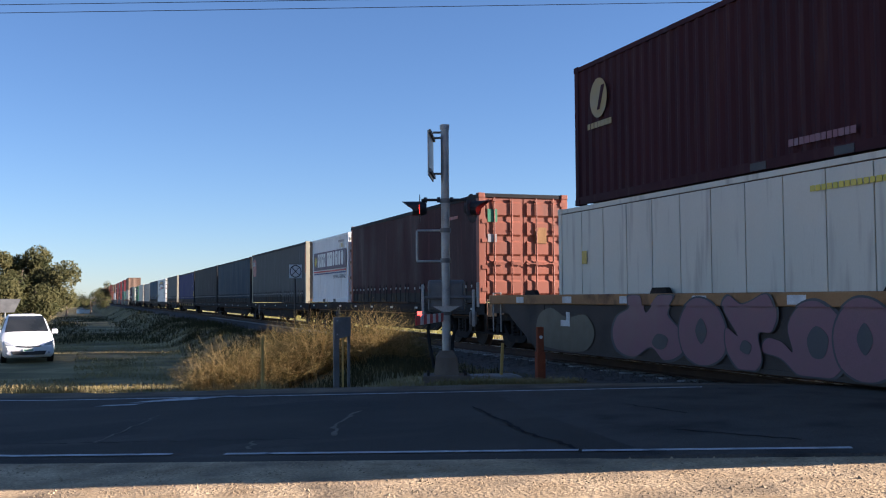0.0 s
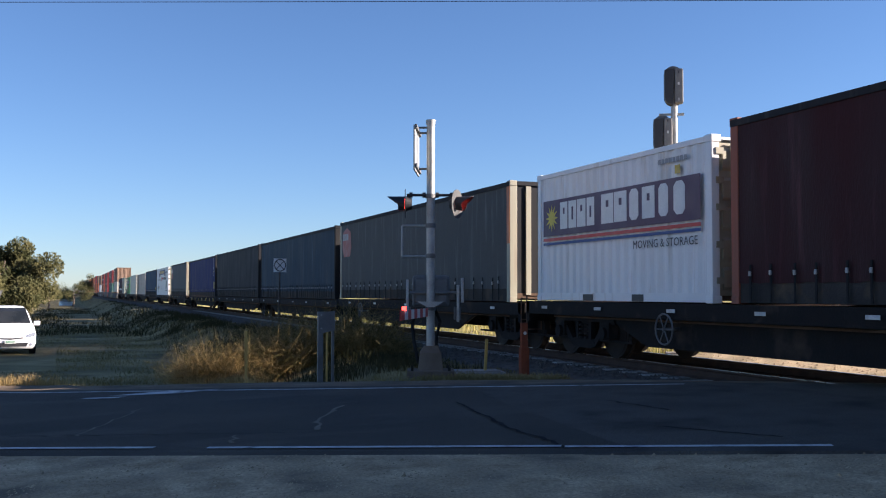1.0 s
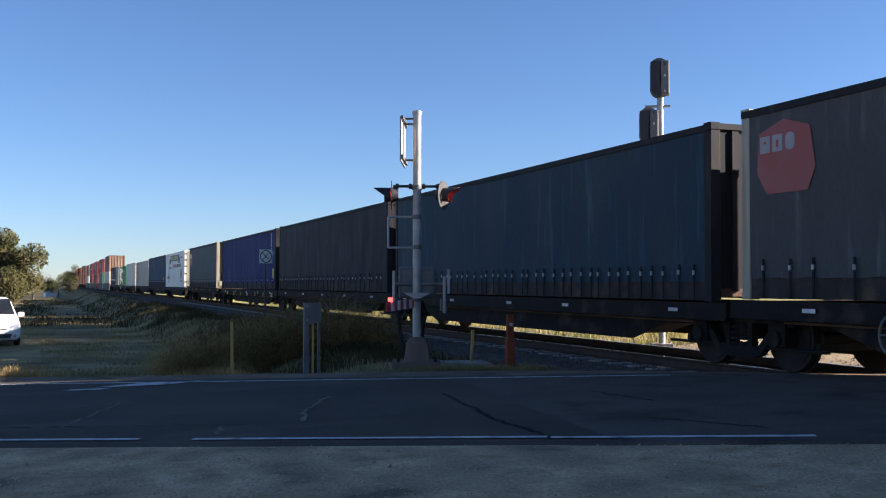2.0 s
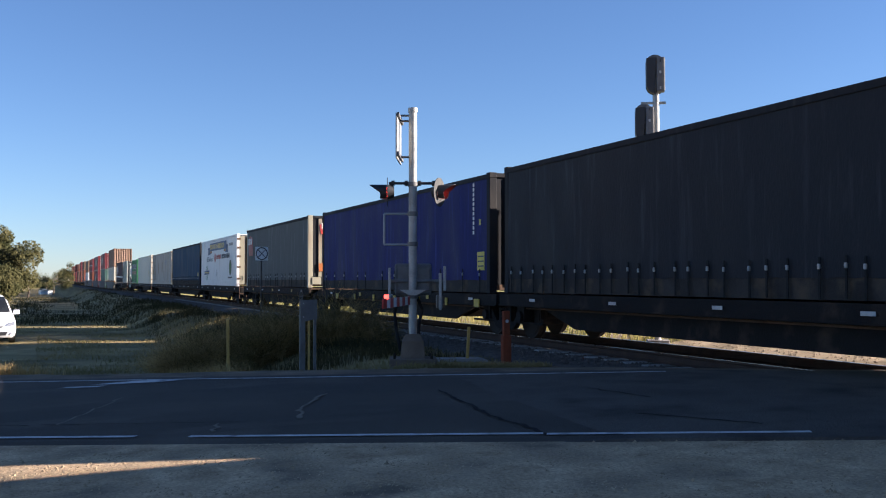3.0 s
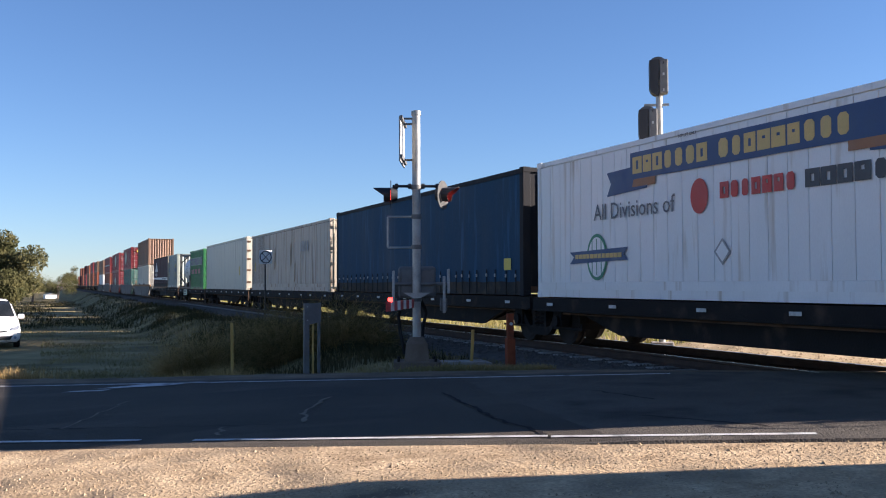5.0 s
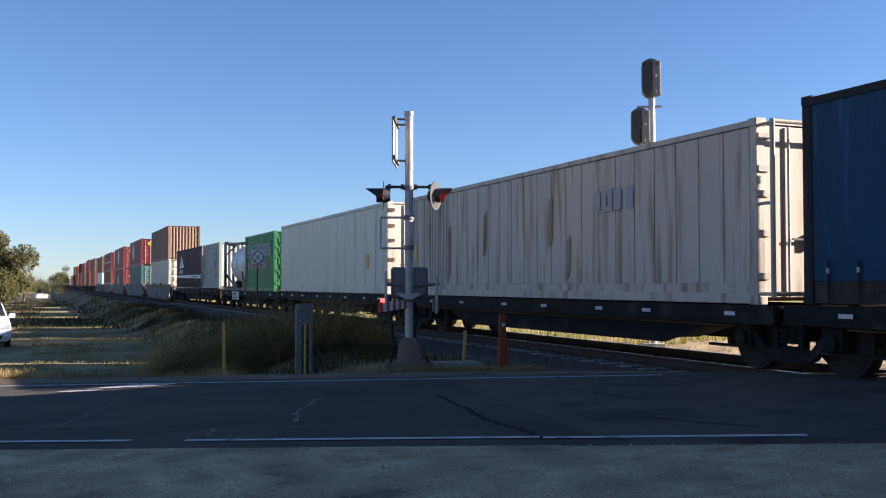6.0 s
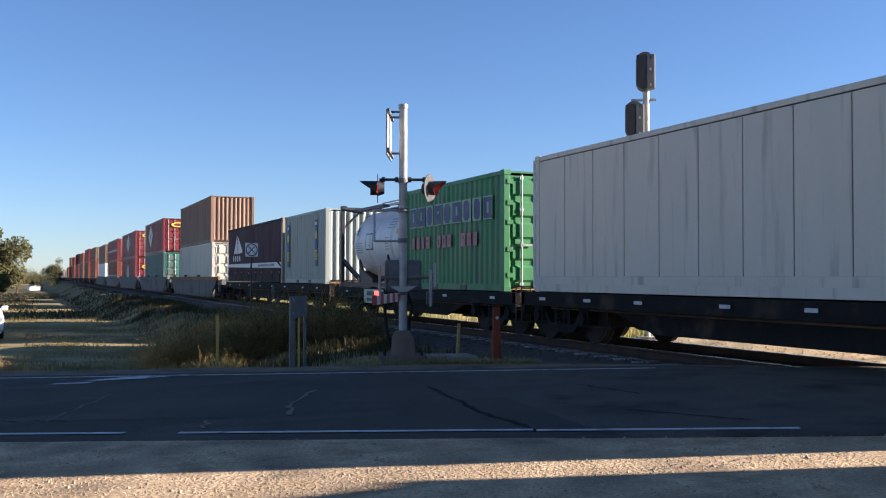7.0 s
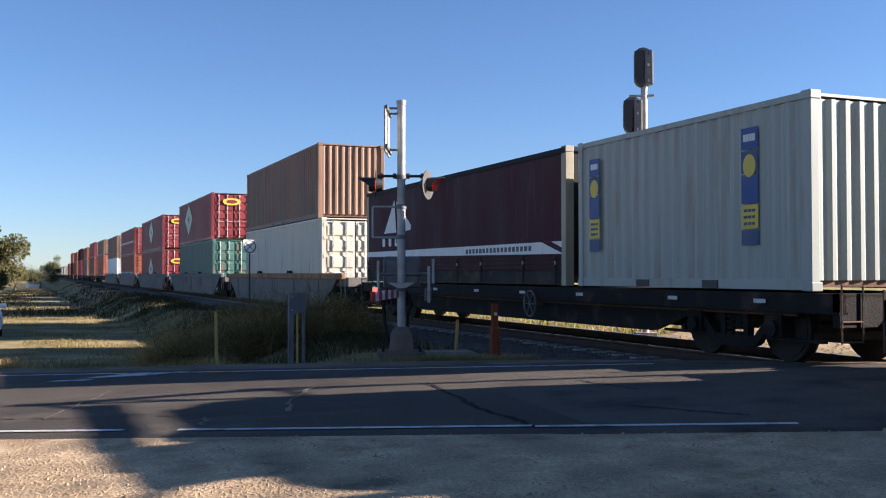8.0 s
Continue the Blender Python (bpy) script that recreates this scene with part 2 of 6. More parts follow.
def strip(name, u0, u1, n0, n1, lift, mat, thick=0.0, du=0.5):
    """A strip along the road that follows the land."""
    s = M()
    k = max(1, int((u1 - u0) / du))
    for i in range(k + 1):
        u = lerp(u0, u1, i / k)
        for j in range(5):
            x, y = on_road_at(u, lerp(n0, n1, (0, 0.02, 0.5, 0.98, 1)[j]))
            s.v.append((x, y, height(x, y) + lift - (thick if j in (0, 4) else 0)))
    for i in range(k):
        for j in range(4):
            a = i * 5 + j
            s.f.append((a, a + 1, a + 6, a + 5))
            s.k.append(0)
    return s


def ragged(line, width, rng, mat, name, label):
    """A crack along a broken line on the asphalt: a thin uneven ribbon with crumbled edges."""
    m, pts = M(), []
    for (u0, w0), (u1, w1) in zip(line, line[1:]):
        k = max(2, int(math.hypot(u1 - u0, w1 - w0) / 0.12))
        pts += [(lerp(u0, u1, i / k) + rng.gauss(0, 0.02), lerp(w0, w1, i / k) + rng.gauss(0, 0.02)) for i in range(k)]
    pts.append(line[-1])
    for u, w in pts:
        h = width * rng.uniform(0.4, 1.3)
        for d in (-h, h):
            x, y = on_road_at(u + d * 0.8, w + d * 0.6)
            m.v.append((x, y, height(x, y) + 0.0285))
    for i in range(len(pts) - 1):
        m.f.append((2 * i, 2 * i + 2, 2 * i + 3, 2 * i + 1))
        m.k.append(0)
    single(name, m, mat, label, "road crack", "structure")


def build_road():
    single("road", strip("road", -120, 120, 8.2, 13.95, 0.02, asphalt, 0.03), asphalt, "worn grey asphalt country road climbing to the rails", "road", "structure", smooth=True)
    runs = [(-60, -3.83, 8.46, 8.55), (-3.33, -0.25, 8.44, 8.53), (-0.22, 1.9, 8.41, 8.50), (-9.0, 1.2, 13.38, 13.47), (-60, -9.6, 13.38, 13.47)]
    for u0, u1, n0, n1 in runs:
        single("road_line", strip("l", u0, u1, n0, n1, 0.0295, line_paint), line_paint, "worn white painted edge line on the asphalt", "road marking", "structure")
    for u0, u1, n0, n1, sk in ((-4.15, -3.2, 13.75, 14.15, 0.5), (-4.45, -3.95, 13.45, 13.6, 0.1)):
        s = M()
        for u, n in ((u0, n0), (u1, n0 + 0.25 * sk), (u1 + sk, n1 + 0.3 * sk), (u0 + sk, n1)):
            x, y = along(u, n)
            s.v.append((x, y, height(x, y) + 0.0295))
        s.f.append((0, 1, 2, 3))
        s.k.append(0)
        single("road_arrow", s, line_paint, "faded white painted mark on the asphalt", "road marking", "structure")
    # coarse resealed apron by the rails, its ragged edge running aslant
    apron = M()
    for i in range(41):
        w = 8.19 if i == 0 else lerp(8.215, 13.9, (i - 1) / 39)
        edge = lerp(-0.15, -1.55, (w - 8.4) / 3.3) if w < 11.7 else lerp(-1.55, -2.3, (w - 11.7) / 2.2)
        edge += 0.06 * noise.noise((w * 4, 1, 2))
        for j in range(13):
            x, y = on_road_at(lerp(edge, 6.5, j / 12), w)
            apron.v.append((x, y, height(x, y) + (0.0245 if 0 < i < 40 and j else -0.012 if i == 0 else 0.0)))
    for i in range(40):
        for j in range(12):
            e = i * 13 + j
            apron.f.append((e, e + 1, e + 14, e + 13))
            apron.k.append(0)
    single("road_apron", apron, apron_mat, "coarse resealed asphalt apron beside the rails", "road patch", "structure", smooth=True)
    rng = random.Random(14)
    for line, wd, mt in (([(-4.95, 9.2), (-5.3, 11.4)], 0.014, crack_fill), ([(-2.87, 11.5), (-2.84, 10.46), (-2.62, 9.5)], 0.03, crack_fill),
                         ([(-3.34, 9.25), (-3.2, 8.75)], 0.02, crack_fill), ([(-1.55, 11.7), (-0.86, 9.8), (-0.2, 8.4)], 0.022, asphalt_dark),
                         ([(0.2, 11.7), (0.8, 10.8)], 0.02, asphalt_dark), ([(0.6, 9.65), (1.6, 8.9)], 0.02, asphalt_dark), ([(-9, 9.1), (-2.9, 9.35)], 0.02, asphalt_dark)):
        ragged(line, wd, rng, mt, "road_crack", "ragged crack in the worn asphalt")


def build_track():
    b = M()
    prof = [(-3.0, -0.30), (-2.1, -0.02), (-1.45, 0.06), (1.45, 0.06), (2.1, -0.02), (3.2, -0.30)]
    ys = [-60 + 4 * i for i in range(19)] + [13.0 + 1.5 * i for i in range(60)] + [110 + 40 * i for i in range(40)]
    for y in ys:
        for i, (dx, z) in enumerate(prof):
            b.v.append((TRACK_X + dx + 0.08 * noise.noise((y, i, 1)), y, z + 0.02 * noise.noise((y * 2, i, 5))))
    for j in range(len(ys) - 1):
        for i in range(5):
            a = j * 6 + i
            b.f.append((a, a + 1, a + 7, a + 6))
            b.k.append(0)
    single("ballast_bed", b, ballast_mat, "grey crushed stone ballast under the rails", "ballast", "structure", at=pose(0, 0, -12 * GRADE, TILT), smooth=True)
    rng = random.Random(5)
    st = M()
    for i in range(2600):
        y = 13.2 + 26 * rng.random() ** 1.4
        dx = rng.uniform(-3.0, -0.9)
        z = lerp(-0.28, 0.06, min(1, (dx + 3.0) / 1.3))
        r = rng.uniform(0.02, 0.05)
        c = (TRACK_X + dx, y, z)
        vs = [(c[0] + r * rng.uniform(0.6, 1.2) * a, c[1] + r * rng.uniform(0.6, 1.2) * d, c[2] + r * rng.uniform(0.6, 1.1) * e)
              for a, d, e in ((1, 0, 0), (0, 1, 0), (-1, 0, 0), (0, -1, 0), (0, 0, 1))]
        st.add(vs, [(0, 1, 4), (1, 2, 4), (2, 3, 4), (3, 0, 4)])
    single("ballast_stones", st, ballast_mat, "loose grey ballast stones beside the track", "ballast", "stuff", at=pose(0, 0, -12 * GRADE, TILT))
    prof = [(-0.07, -0.17), (0.07, -0.17), (0.07, -0.155), (0.012, -0.13), (0.012, -0.045), (0.036, -0.03), (0.036, -0.004), (0.03, 0), (-0.03, 0), (-0.036, -0.004),
            (-0.036, -0.03), (-0.012, -0.045), (-0.012, -0.13), (-0.07, -0.155)]
    for side in (-0.7525, 0.7525):
        r = M().prism([(TRACK_X + side + a, RAIL_Z + z) for a, z in prof], 'y', -80, 1700)
        ob = thing("rail", "worn steel running rail with rusty web", "rail", pose(0, 0, -12 * GRADE, TILT))
        ob["kind"] = "structure"
        part("rail_web", r, rail_rust, ob)
        h = M().box(TRACK_X + side - 0.03, TRACK_X + side + 0.03, -80, 1700, RAIL_Z, RAIL_Z + 0.003)
        part("rail_head", h, rail_steel, ob, "polished steel rail head")
    sl = M().box(-1.25, 1.25, -0.11, 0.11, -0.16, 0.0).mesh("sleeper", concrete, 0.015)
    bed = thing("sleepers", "grey concrete sleepers in the ballast", "sleepers", pose(0, 0, -12 * GRADE, TILT))
    bed["kind"] = "structure"
    for i in range(100):
        part("sleeper", sl, concrete, bed, at=pose(TRACK_X, 13.5 + i * 0.65, 0.085, 0, 0, 0))


build_ground()
build_road()
build_track()

# ---- the train: every wagon and container rides along -y at one speed ----
SPEED = 23.03
MOVING = []


def rides(ob, s, z):
    """Place a thing on the train: s metres ahead at the clip's start."""
    ob.matrix_basis = pose(TRACK_X, s, z + GRADE * (s - 12), TILT)
    MOVING.append((ob, s, z))
    return ob


white_paint = paint("white_container_paint", (0.72, 0.72, 0.71), 0.45, (0.42, 0.36, 0.28), 0.15, 0.08)
cream_paint = paint("cream_reefer_paint", (0.56, 0.53, 0.43), 0.5, (0.34, 0.30, 0.24), 0.25, 0.08)
tan_paint = paint("tan_container_paint", (0.46, 0.405, 0.325), 0.6, (0.24, 0.165, 0.11), 0.45, 0.12)
maroon_paint = paint("maroon_container_paint", (0.036, 0.009, 0.014), 0.72, (0.06, 0.03, 0.03), 0.35)
red_paint = paint("faded_red_container_paint", (0.25, 0.066, 0.030), 0.6, (0.17, 0.06, 0.035), 0.4)
green_paint = paint("green_container_paint", (0.035, 0.20, 0.060), 0.5, (0.03, 0.10, 0.04), 0.3)
grey_paint = paint("pale_grey_container_paint", (0.30, 0.335, 0.295), 0.5, (0.24, 0.19, 0.14), 0.28, 0.1)
brown_paint = paint("brown_container_paint", (0.22, 0.13, 0.08), 0.6, (0.16, 0.09, 0.06), 0.4)
bright_red = paint("red_container_paint", (0.20, 0.021, 0.026), 0.5, (0.22, 0.05, 0.05), 0.35)
teal_paint = paint("teal_container_paint", (0.06, 0.165, 0.135), 0.55, (0.22, 0.11, 0.06), 0.4)
orange_paint = paint("orange_container_paint", (0.32, 0.09, 0.04), 0.55, (0.22, 0.09, 0.05), 0.35)
post_beige = paint("beige_post_paint", (0.34, 0.315, 0.225), 0.55, (0.25, 0.18, 0.12), 0.35, 0.12)
post_orange = paint("orange_stripe_paint", (0.50, 0.15, 0.035), 0.5, (0.3, 0.12, 0.06), 0.2)
stain_brown = material("stain_brown", (0.24, 0.17, 0.11), (0.36, 0.29, 0.21), 2.0, 0.8, 0, 0, 30, (1, 1, 0.4))
rail_dark = paint("dark_top_rail_paint", (0.018, 0.018, 0.02), 0.7, (0.05, 0.045, 0.04), 0.25)


def curtain(name, c):
    """PVC curtain cloth: soft vertical creases, road grime, pale rubbed streaks."""
    a = tuple(x * 0.55 for x in c)
    l = tuple(x * 0.8 + 0.002 for x in c)
    g = tuple(1.2 * x + 0.010 for x in c)
    m = material(name, a, l, 1.2, 0.7, 0, 0.03, 30, (1, 1.1, 0.35), g, 0.25, 2.0, (1, 3.0, 0.30))
    m.node_tree.nodes["Principled BSDF"].inputs["Specular IOR Level"].default_value = 0.25
    return m


grimy_rail = material("grimy_side_rail", (0.022, 0.021, 0.020), (0.060, 0.055, 0.050), 1.5, 0.75, 0, 0.03, 30, (1, 1, 1), (0.10, 0.075, 0.05), 0.4, 2.5)
cl_grey = curtain("grey_curtain_cloth", (0.098, 0.104, 0.102))
cl_olive = curtain("olive_grey_curtain_cloth", (0.135, 0.148, 0.142))
cl_blue = curtain("steel_blue_curtain_cloth", (0.024, 0.055, 0.088))
cl_royal = curtain("royal_blue_curtain_cloth", (0.016, 0.022, 0.155))
cl_dark = curtain("charcoal_curtain_cloth", (0.024, 0.027, 0.033))
cl_navy = curtain("navy_curtain_cloth", (0.014, 0.066, 0.135))
cl_plum = curtain("plum_curtain_cloth", (0.068, 0.016, 0.026))
cl_maroon = curtain("dark_maroon_curtain_cloth", (0.048, 0.008, 0.010))

ink = {k: material(k + "_lettering", tuple(x * 0.85 for x in c), c, 4, 0.5, 0, 0, 60) for k, c in {
    "white": (0.72, 0.72, 0.70), "dark": (0.05, 0.05, 0.055), "violet": (0.07, 0.035, 0.075), "blue": (0.02, 0.065, 0.23), "red": (0.50, 0.05, 0.04),
    "navy": (0.025, 0.06, 0.16), "gold": (0.60, 0.42, 0.14), "yellow": (0.62, 0.50, 0.06), "bronze": (0.30, 0.13, 0.05), "leaf": (0.08, 0.17, 0.04),
    "green": (0.05, 0.22, 0.12), "salmon": (0.30, 0.055, 0.045), "pink": (0.19, 0.085, 0.105), "grey": (0.30, 0.30, 0.30), "mint": (0.40, 0.50, 0.38),
    "slate": (0.13, 0.13, 0.14), "dull_gold": (0.30, 0.22, 0.07), "olive": (0.075, 0.066, 0.042), "leaf_pale": (0.22, 0.40, 0.24), "purple": (0.035, 0.025, 0.13), "rose": (0.42, 0.16, 0.17)}.items()}


def decal(parent, L, name, pts, mat, proud=0.004, x=-FACE, label=""):
    """A thin painted shape on the side that faces the road; points are (metres from the far end, height)."""
    return part(name, M().prism([(L - u, z) for u, z in pts], 'x', x - proud - 0.003, x - proud), mat, parent, label)


def block(u0, u1, z0, z1):
    return [(u0, z0), (u1, z0), (u1, z1), (u0, z1)]


def disc(u, z, r, rz=None, n=24):
    rz = rz or r
    return [(u + r * math.cos(2 * math.pi * i / n), z + rz * math.sin(2 * math.pi * i / n)) for i in range(n)]


def bars(parent, L, u0, u1, z0, z1, count, mat, proud=0.006, fill=0.88, name="lettering_bar", x=-FACE, skew=0.0, edge=None):
    """Plain slotted blocks in place of a word, each painted on its own; small writing stays one row of bars. edge: a border round each block."""
    w, hgt = (u1 - u0) / count, z1 - z0
    rng = random.Random(int(1000 * (u0 + z0)))
    row = M()

    def put(shape, a, b, c, d, dz, cut):
        q = min(0.25 * hgt, 0.25 * (b - a)) if cut else 0.0
        pts = [(a + q, c), (b - q, c), (b, c + q), (b, d - q), (b - q, d), (a + q, d), (a, d - q), (a, c + q)] if q else block(a, b, c, d)
        shape.prism([(L - p, r + dz) for p, r in pts], 'x', x - proud - 0.003, x - proud)
    for i in range(count):
        f = min(0.95, fill * rng.uniform(0.85, 1.1))
        a = u0 + w * i + w * (1 - f) / 2
        b = a + w * f
        dz = skew * (a - u0)
        if hgt < 0.2:
            put(row, a, b, z0, z1, dz, False)
            continue
        m = M()
        if rng.random() < 0.35:
            put(m, a + 0.12 * (b - a), b - 0.12 * (b - a), z0, z1, dz, True)
        else:
            c, d = a + 0.38 * (b - a), a + 0.62 * (b - a)
            low, high = z0 + hgt * rng.choice((0.25, 0.30, 0.55)), z0 + hgt * rng.choice((0.70, 0.78))
            for box in ((a, c, z0, z1), (d, b, z0, z1), (c, d, z0, low), (c, d, high, z1)):
                put(m, *box, dz, False)
        ob = part("letter_block", m, mat, parent)
        if edge:
            e = 0.03
            o = M().prism([(L - p, r + dz) for p, r in block(a - e, b + e, z0 - e, z1 + e)], 'x', x - proud, x - proud + 0.003)
            part("letter_border", o, edge, ob)
    if row.v:
        return part(name, row, mat, parent)


def words(parent, L, text, u, z, size, mat, x=-FACE, proud=0.006):
    cu = bpy.data.curves.new("lettering", 'FONT')
    cu.body, cu.size, cu.extrude, cu.resolution_u = text, size, 0.001, 2
    cu.materials.append(mat)
    ob = new("lettering", cu)
    ob.parent = parent
    ob.matrix_basis = Matrix(((0, 0, -1, x - proud), (-1, 0, 0, L - u), (0, 1, 0, z), (0, 0, 0, 1)))
    return ob


def corrugated(L, z0, z1, x, pitch=0.278, depth=0.036):
    """A pressed steel side: trapezoid ribs along y, inside x towards +x."""
    m, y, pts = M(), 0.0, []
    n = max(1, round(L / pitch))
    p = L / n
    for i in range(n):
        y = i * p
        pts += [(y, 0), (y + p * 0.26, 0), (y + p * 0.5, depth), (y + p * 0.76, depth)]
    pts.append((L, 0))
    for a, d in pts:
        m.v += [(x + d, a, z0), (x + d, a, z1)]
    for i in range(len(pts) - 1):
        m.f.append((2 * i, 2 * i + 2, 2 * i + 3, 2 * i + 1))
        m.k.append(0)
    return m


def across(m):
    """The same shape turned so that its run lies along x on the end that faces -y."""
    for i, (a, b, c) in enumerate(m.v):
        m.v[i] = (b, a, c)
    return m


def castings(ob, L, H, mat):
    me = shared(("casting", mat.name), lambda: M().box(-0.09, 0.09, -0.09, 0.09, 0, 0.118).mesh("corner_casting", mat, 0.012))
    for x in (-FACE + 0.085, FACE - 0.085):
        for y in (0.085, L - 0.085):
            for z in (0.0, H - 0.116):
                part("corner_casting", me, mat, ob, at=pose(x, y, z))


def shell(ob, L, H, mat, near_open=False, post=None, top=None):
    """Posts, rails, roof and floor of any box container. y runs from the near end to the far end."""
    post = post or mat
    me = shared(("post", H, post.name), lambda: M().box(-0.07, 0.07, -0.07, 0.07, 0.1, H - 0.1).mesh("corner_post", post, 0.01))
    for x in (-FACE + 0.075, FACE - 0.075):
        for y in (0.075, L - 0.075):
            part("corner_post", me, post, ob, at=pose(x, y, 0))
    for x in (-1, 1):
        a, b = sorted((x * (FACE - 0.01), x * (FACE - 0.09)))
        part("bottom_rail", M().box(a, b, 0.14, L - 0.14, 0.015, 0.16), mat, ob)
        part("top_rail", M().box(a, b, 0.14, L - 0.14, H - 0.10, H - 0.015), top or mat, ob)
    part("roof", M().box(-FACE + 0.05, FACE - 0.05, 0.1, L - 0.1, H - 0.06, H - 0.02), mat, ob)
    part("floor", M().box(-FACE + 0.1, FACE - 0.1, 0.1, L - 0.1, 0.05, 0.15), deck_rust, ob)
    castings(ob, L, H, post)


def doors(ob, L, H, mat, rows=5):
    """Two pressed doors with locking bars, handles and hinges on the near end."""
    for sgn in (-1, 1):
        d = M()
        x0, x1 = sorted((sgn * 0.02, sgn * (FACE - 0.15)))
        d.box(x0, x1, 0.05, 0.08, 0.12, H - 0.12)
        hgt = (H - 0.3) / rows
        for i in range(rows):
            z = 0.15 + i * hgt
            d.prism([(0.05, z + 0.05), (0.015, z + 0.10), (0.015, z + hgt - 0.10), (0.05, z + hgt - 0.05)], 'x', x0 + 0.07, x1 - 0.07)
        leaf = part("door", d, mat, ob)
        for k in (0.30, 0.72):
            bx = sgn * k * (FACE - 0.1)
            part("locking_bar", M().cyl((bx, -0.015, 0.1), (bx, -0.015, H - 0.1), 0.02, 8), galv if mat is not red_paint else mat, leaf)
            hd = M().box(bx - 0.03, bx + 0.03, -0.045, 0.02, 0.95, 1.05).box(min(bx, bx - sgn * 0.3), max(bx, bx - sgn * 0.3), -0.05, -0.035, 0.98, 1.01)
            bk = shared(("bracket", mat.name), lambda: M().box(-0.045, 0.045, -0.03, 0.03, 0, 0.06).mesh("bar_bracket", galv if mat is not red_paint else mat))
            for z in (0.14, H * 0.66, H - 0.2):
                part("bar_bracket", bk, mat, leaf, at=pose(bx, 0, z))
            part("door_handle", hd, galv if mat is not red_paint else mat, leaf)
        hg = shared(("hinge", mat.name), lambda: M().box(-0.07, 0.07, -0.012, 0.05, 0, 0.1).mesh("hinge", mat))
        for z in (0.3, 0.85, H * 0.55, H - 0.75, H - 0.3):
            part("hinge", hg, mat, leaf, at=pose(sgn * (FACE - 0.15), 0, z))


def iso(name, label, s, L, H, z, mat, end="door", endmat=None, group="containers on the train", pockets=True):
    """A corrugated steel freight container."""
    ob = rides(thing(name, label, "freight container", group=group), s, z)
    shell(ob, L, H, mat)
    for x, sg in ((-FACE + 0.022, 1), (FACE - 0.022, -1)):
        me = shared(("corr", L, H, mat.name, sg), lambda: corrugated(L - 0.26, 0.14, H - 0.09, 0, depth=0.036 * sg).mesh("side_panel", mat))
        part("side_panel", me, mat, ob, at=pose(x, 0.13, 0))
    far = across(corrugated(2 * FACE - 0.3, 0.14, H - 0.1, L - 0.05, 0.25, -0.04))
    part("end_panel", far, mat, ob, at=pose(-FACE + 0.15, 0, 0))
    if end == "door":
        doors(ob, L, H, endmat or mat)
    else:
        part("end_panel", across(corrugated(2 * FACE - 0.3, 0.14, H - 0.1, 0.04, 0.25, 0.045)), endmat or mat, ob, at=pose(-FACE + 0.15, 0, 0))
    if pockets:
        for u in (L / 2 - 1.05, L / 2 + 0.7):
            part("fork_pocket", M().box(-FACE - 0.002, -FACE + 0.03, u, u + 0.36, 0.02, 0.135), black_steel, ob, "black fork pocket")
    return ob


def reefer(name, label, s, L, H, z, mat, seams, endmat=None, end="door"):
    """A flat-sided insulated container: sheets riveted at vertical seams, deep lower rail."""
    ob = rides(thing(name, label, "freight container", group="containers on the train"), s, z)
    shell(ob, L, H, mat)
    dirty = mat if mat is white_paint else shared("seam_grime", lambda: material("seam_grime", (0.10, 0.075, 0.055), (0.18, 0.14, 0.11), 3, 0.8))
    for x in (-1, 1):
        n, gap = seams, 0.004 if mat is white_paint else 0.011
        w = (L - 0.3) / n
        a, b = sorted((x * (FACE - 0.012), x * (FACE - 0.05)))
        me = shared(("sheet", w, H, mat.name), lambda: M().box(-0.019, 0.013, gap, w - gap, 0.30, H - 0.12).mesh("sheet_panel", mat, 0.006))
        for i in range(n):
            part("sheet_panel", me, mat, ob, at=pose((a + b) / 2, 0.15 + i * w, 0))
        part("seam_backing", M().box(*sorted((x * (FACE - 0.045), x * (FACE - 0.07))), 0.15, L - 0.15, 0.15, H - 0.1), dirty, ob, "grimy seams between sheets")
        part("kick_rail", M().box(*sorted((x * (FACE - 0.004), x * (FACE - 0.06))), 0.14, L - 0.14, 0.16, 0.30), mat, ob)
    part("end_panel", M().box(-FACE + 0.14, FACE - 0.14, L - 0.08, L - 0.03, 0.12, H - 0.1), mat, ob)
    em = endmat or mat
    if end == "door":
        for sgn in (-1, 1):
            x0, x1 = sorted((sgn * 0.012, sgn * (FACE - 0.14)))
            leaf = part("door", M().box(x0, x1, 0.02, 0.08, 0.1, H - 0.1), em, ob, bevel=0.012)
            for k in (0.16, 0.55):
                bx = sgn * k * FACE
                part("locking_bar", M().cyl((bx, -0.01, 0.1), (bx, -0.01, H - 0.1), 0.018, 8), galv, leaf)
            part("door_handle", M().box(sgn * 0.16 * FACE - 0.03, sgn * 0.55 * FACE + 0.03, -0.05, -0.03, 0.9, 0.93).box(sgn * 0.3 - 0.05, sgn * 0.3 + 0.05, -0.06, 0.02, 0.8, 1.0), black_steel, leaf, "black door handle")
            for z2 in (0.35, 0.95, 1.5, H - 0.75, H - 0.3):
                x = sgn * (FACE - 0.13)
                part("hinge", M().box(x - 0.1, x + 0.09, -0.02, 0.05, z2, z2 + 0.09), deck_rust if mat is white_paint or mat is cream_paint else em, leaf)
    else:
        part("end_panel", M().box(-FACE + 0.14, FACE - 0.14, 0.03, 0.08, 0.12, H - 0.1), em, ob)
    return ob


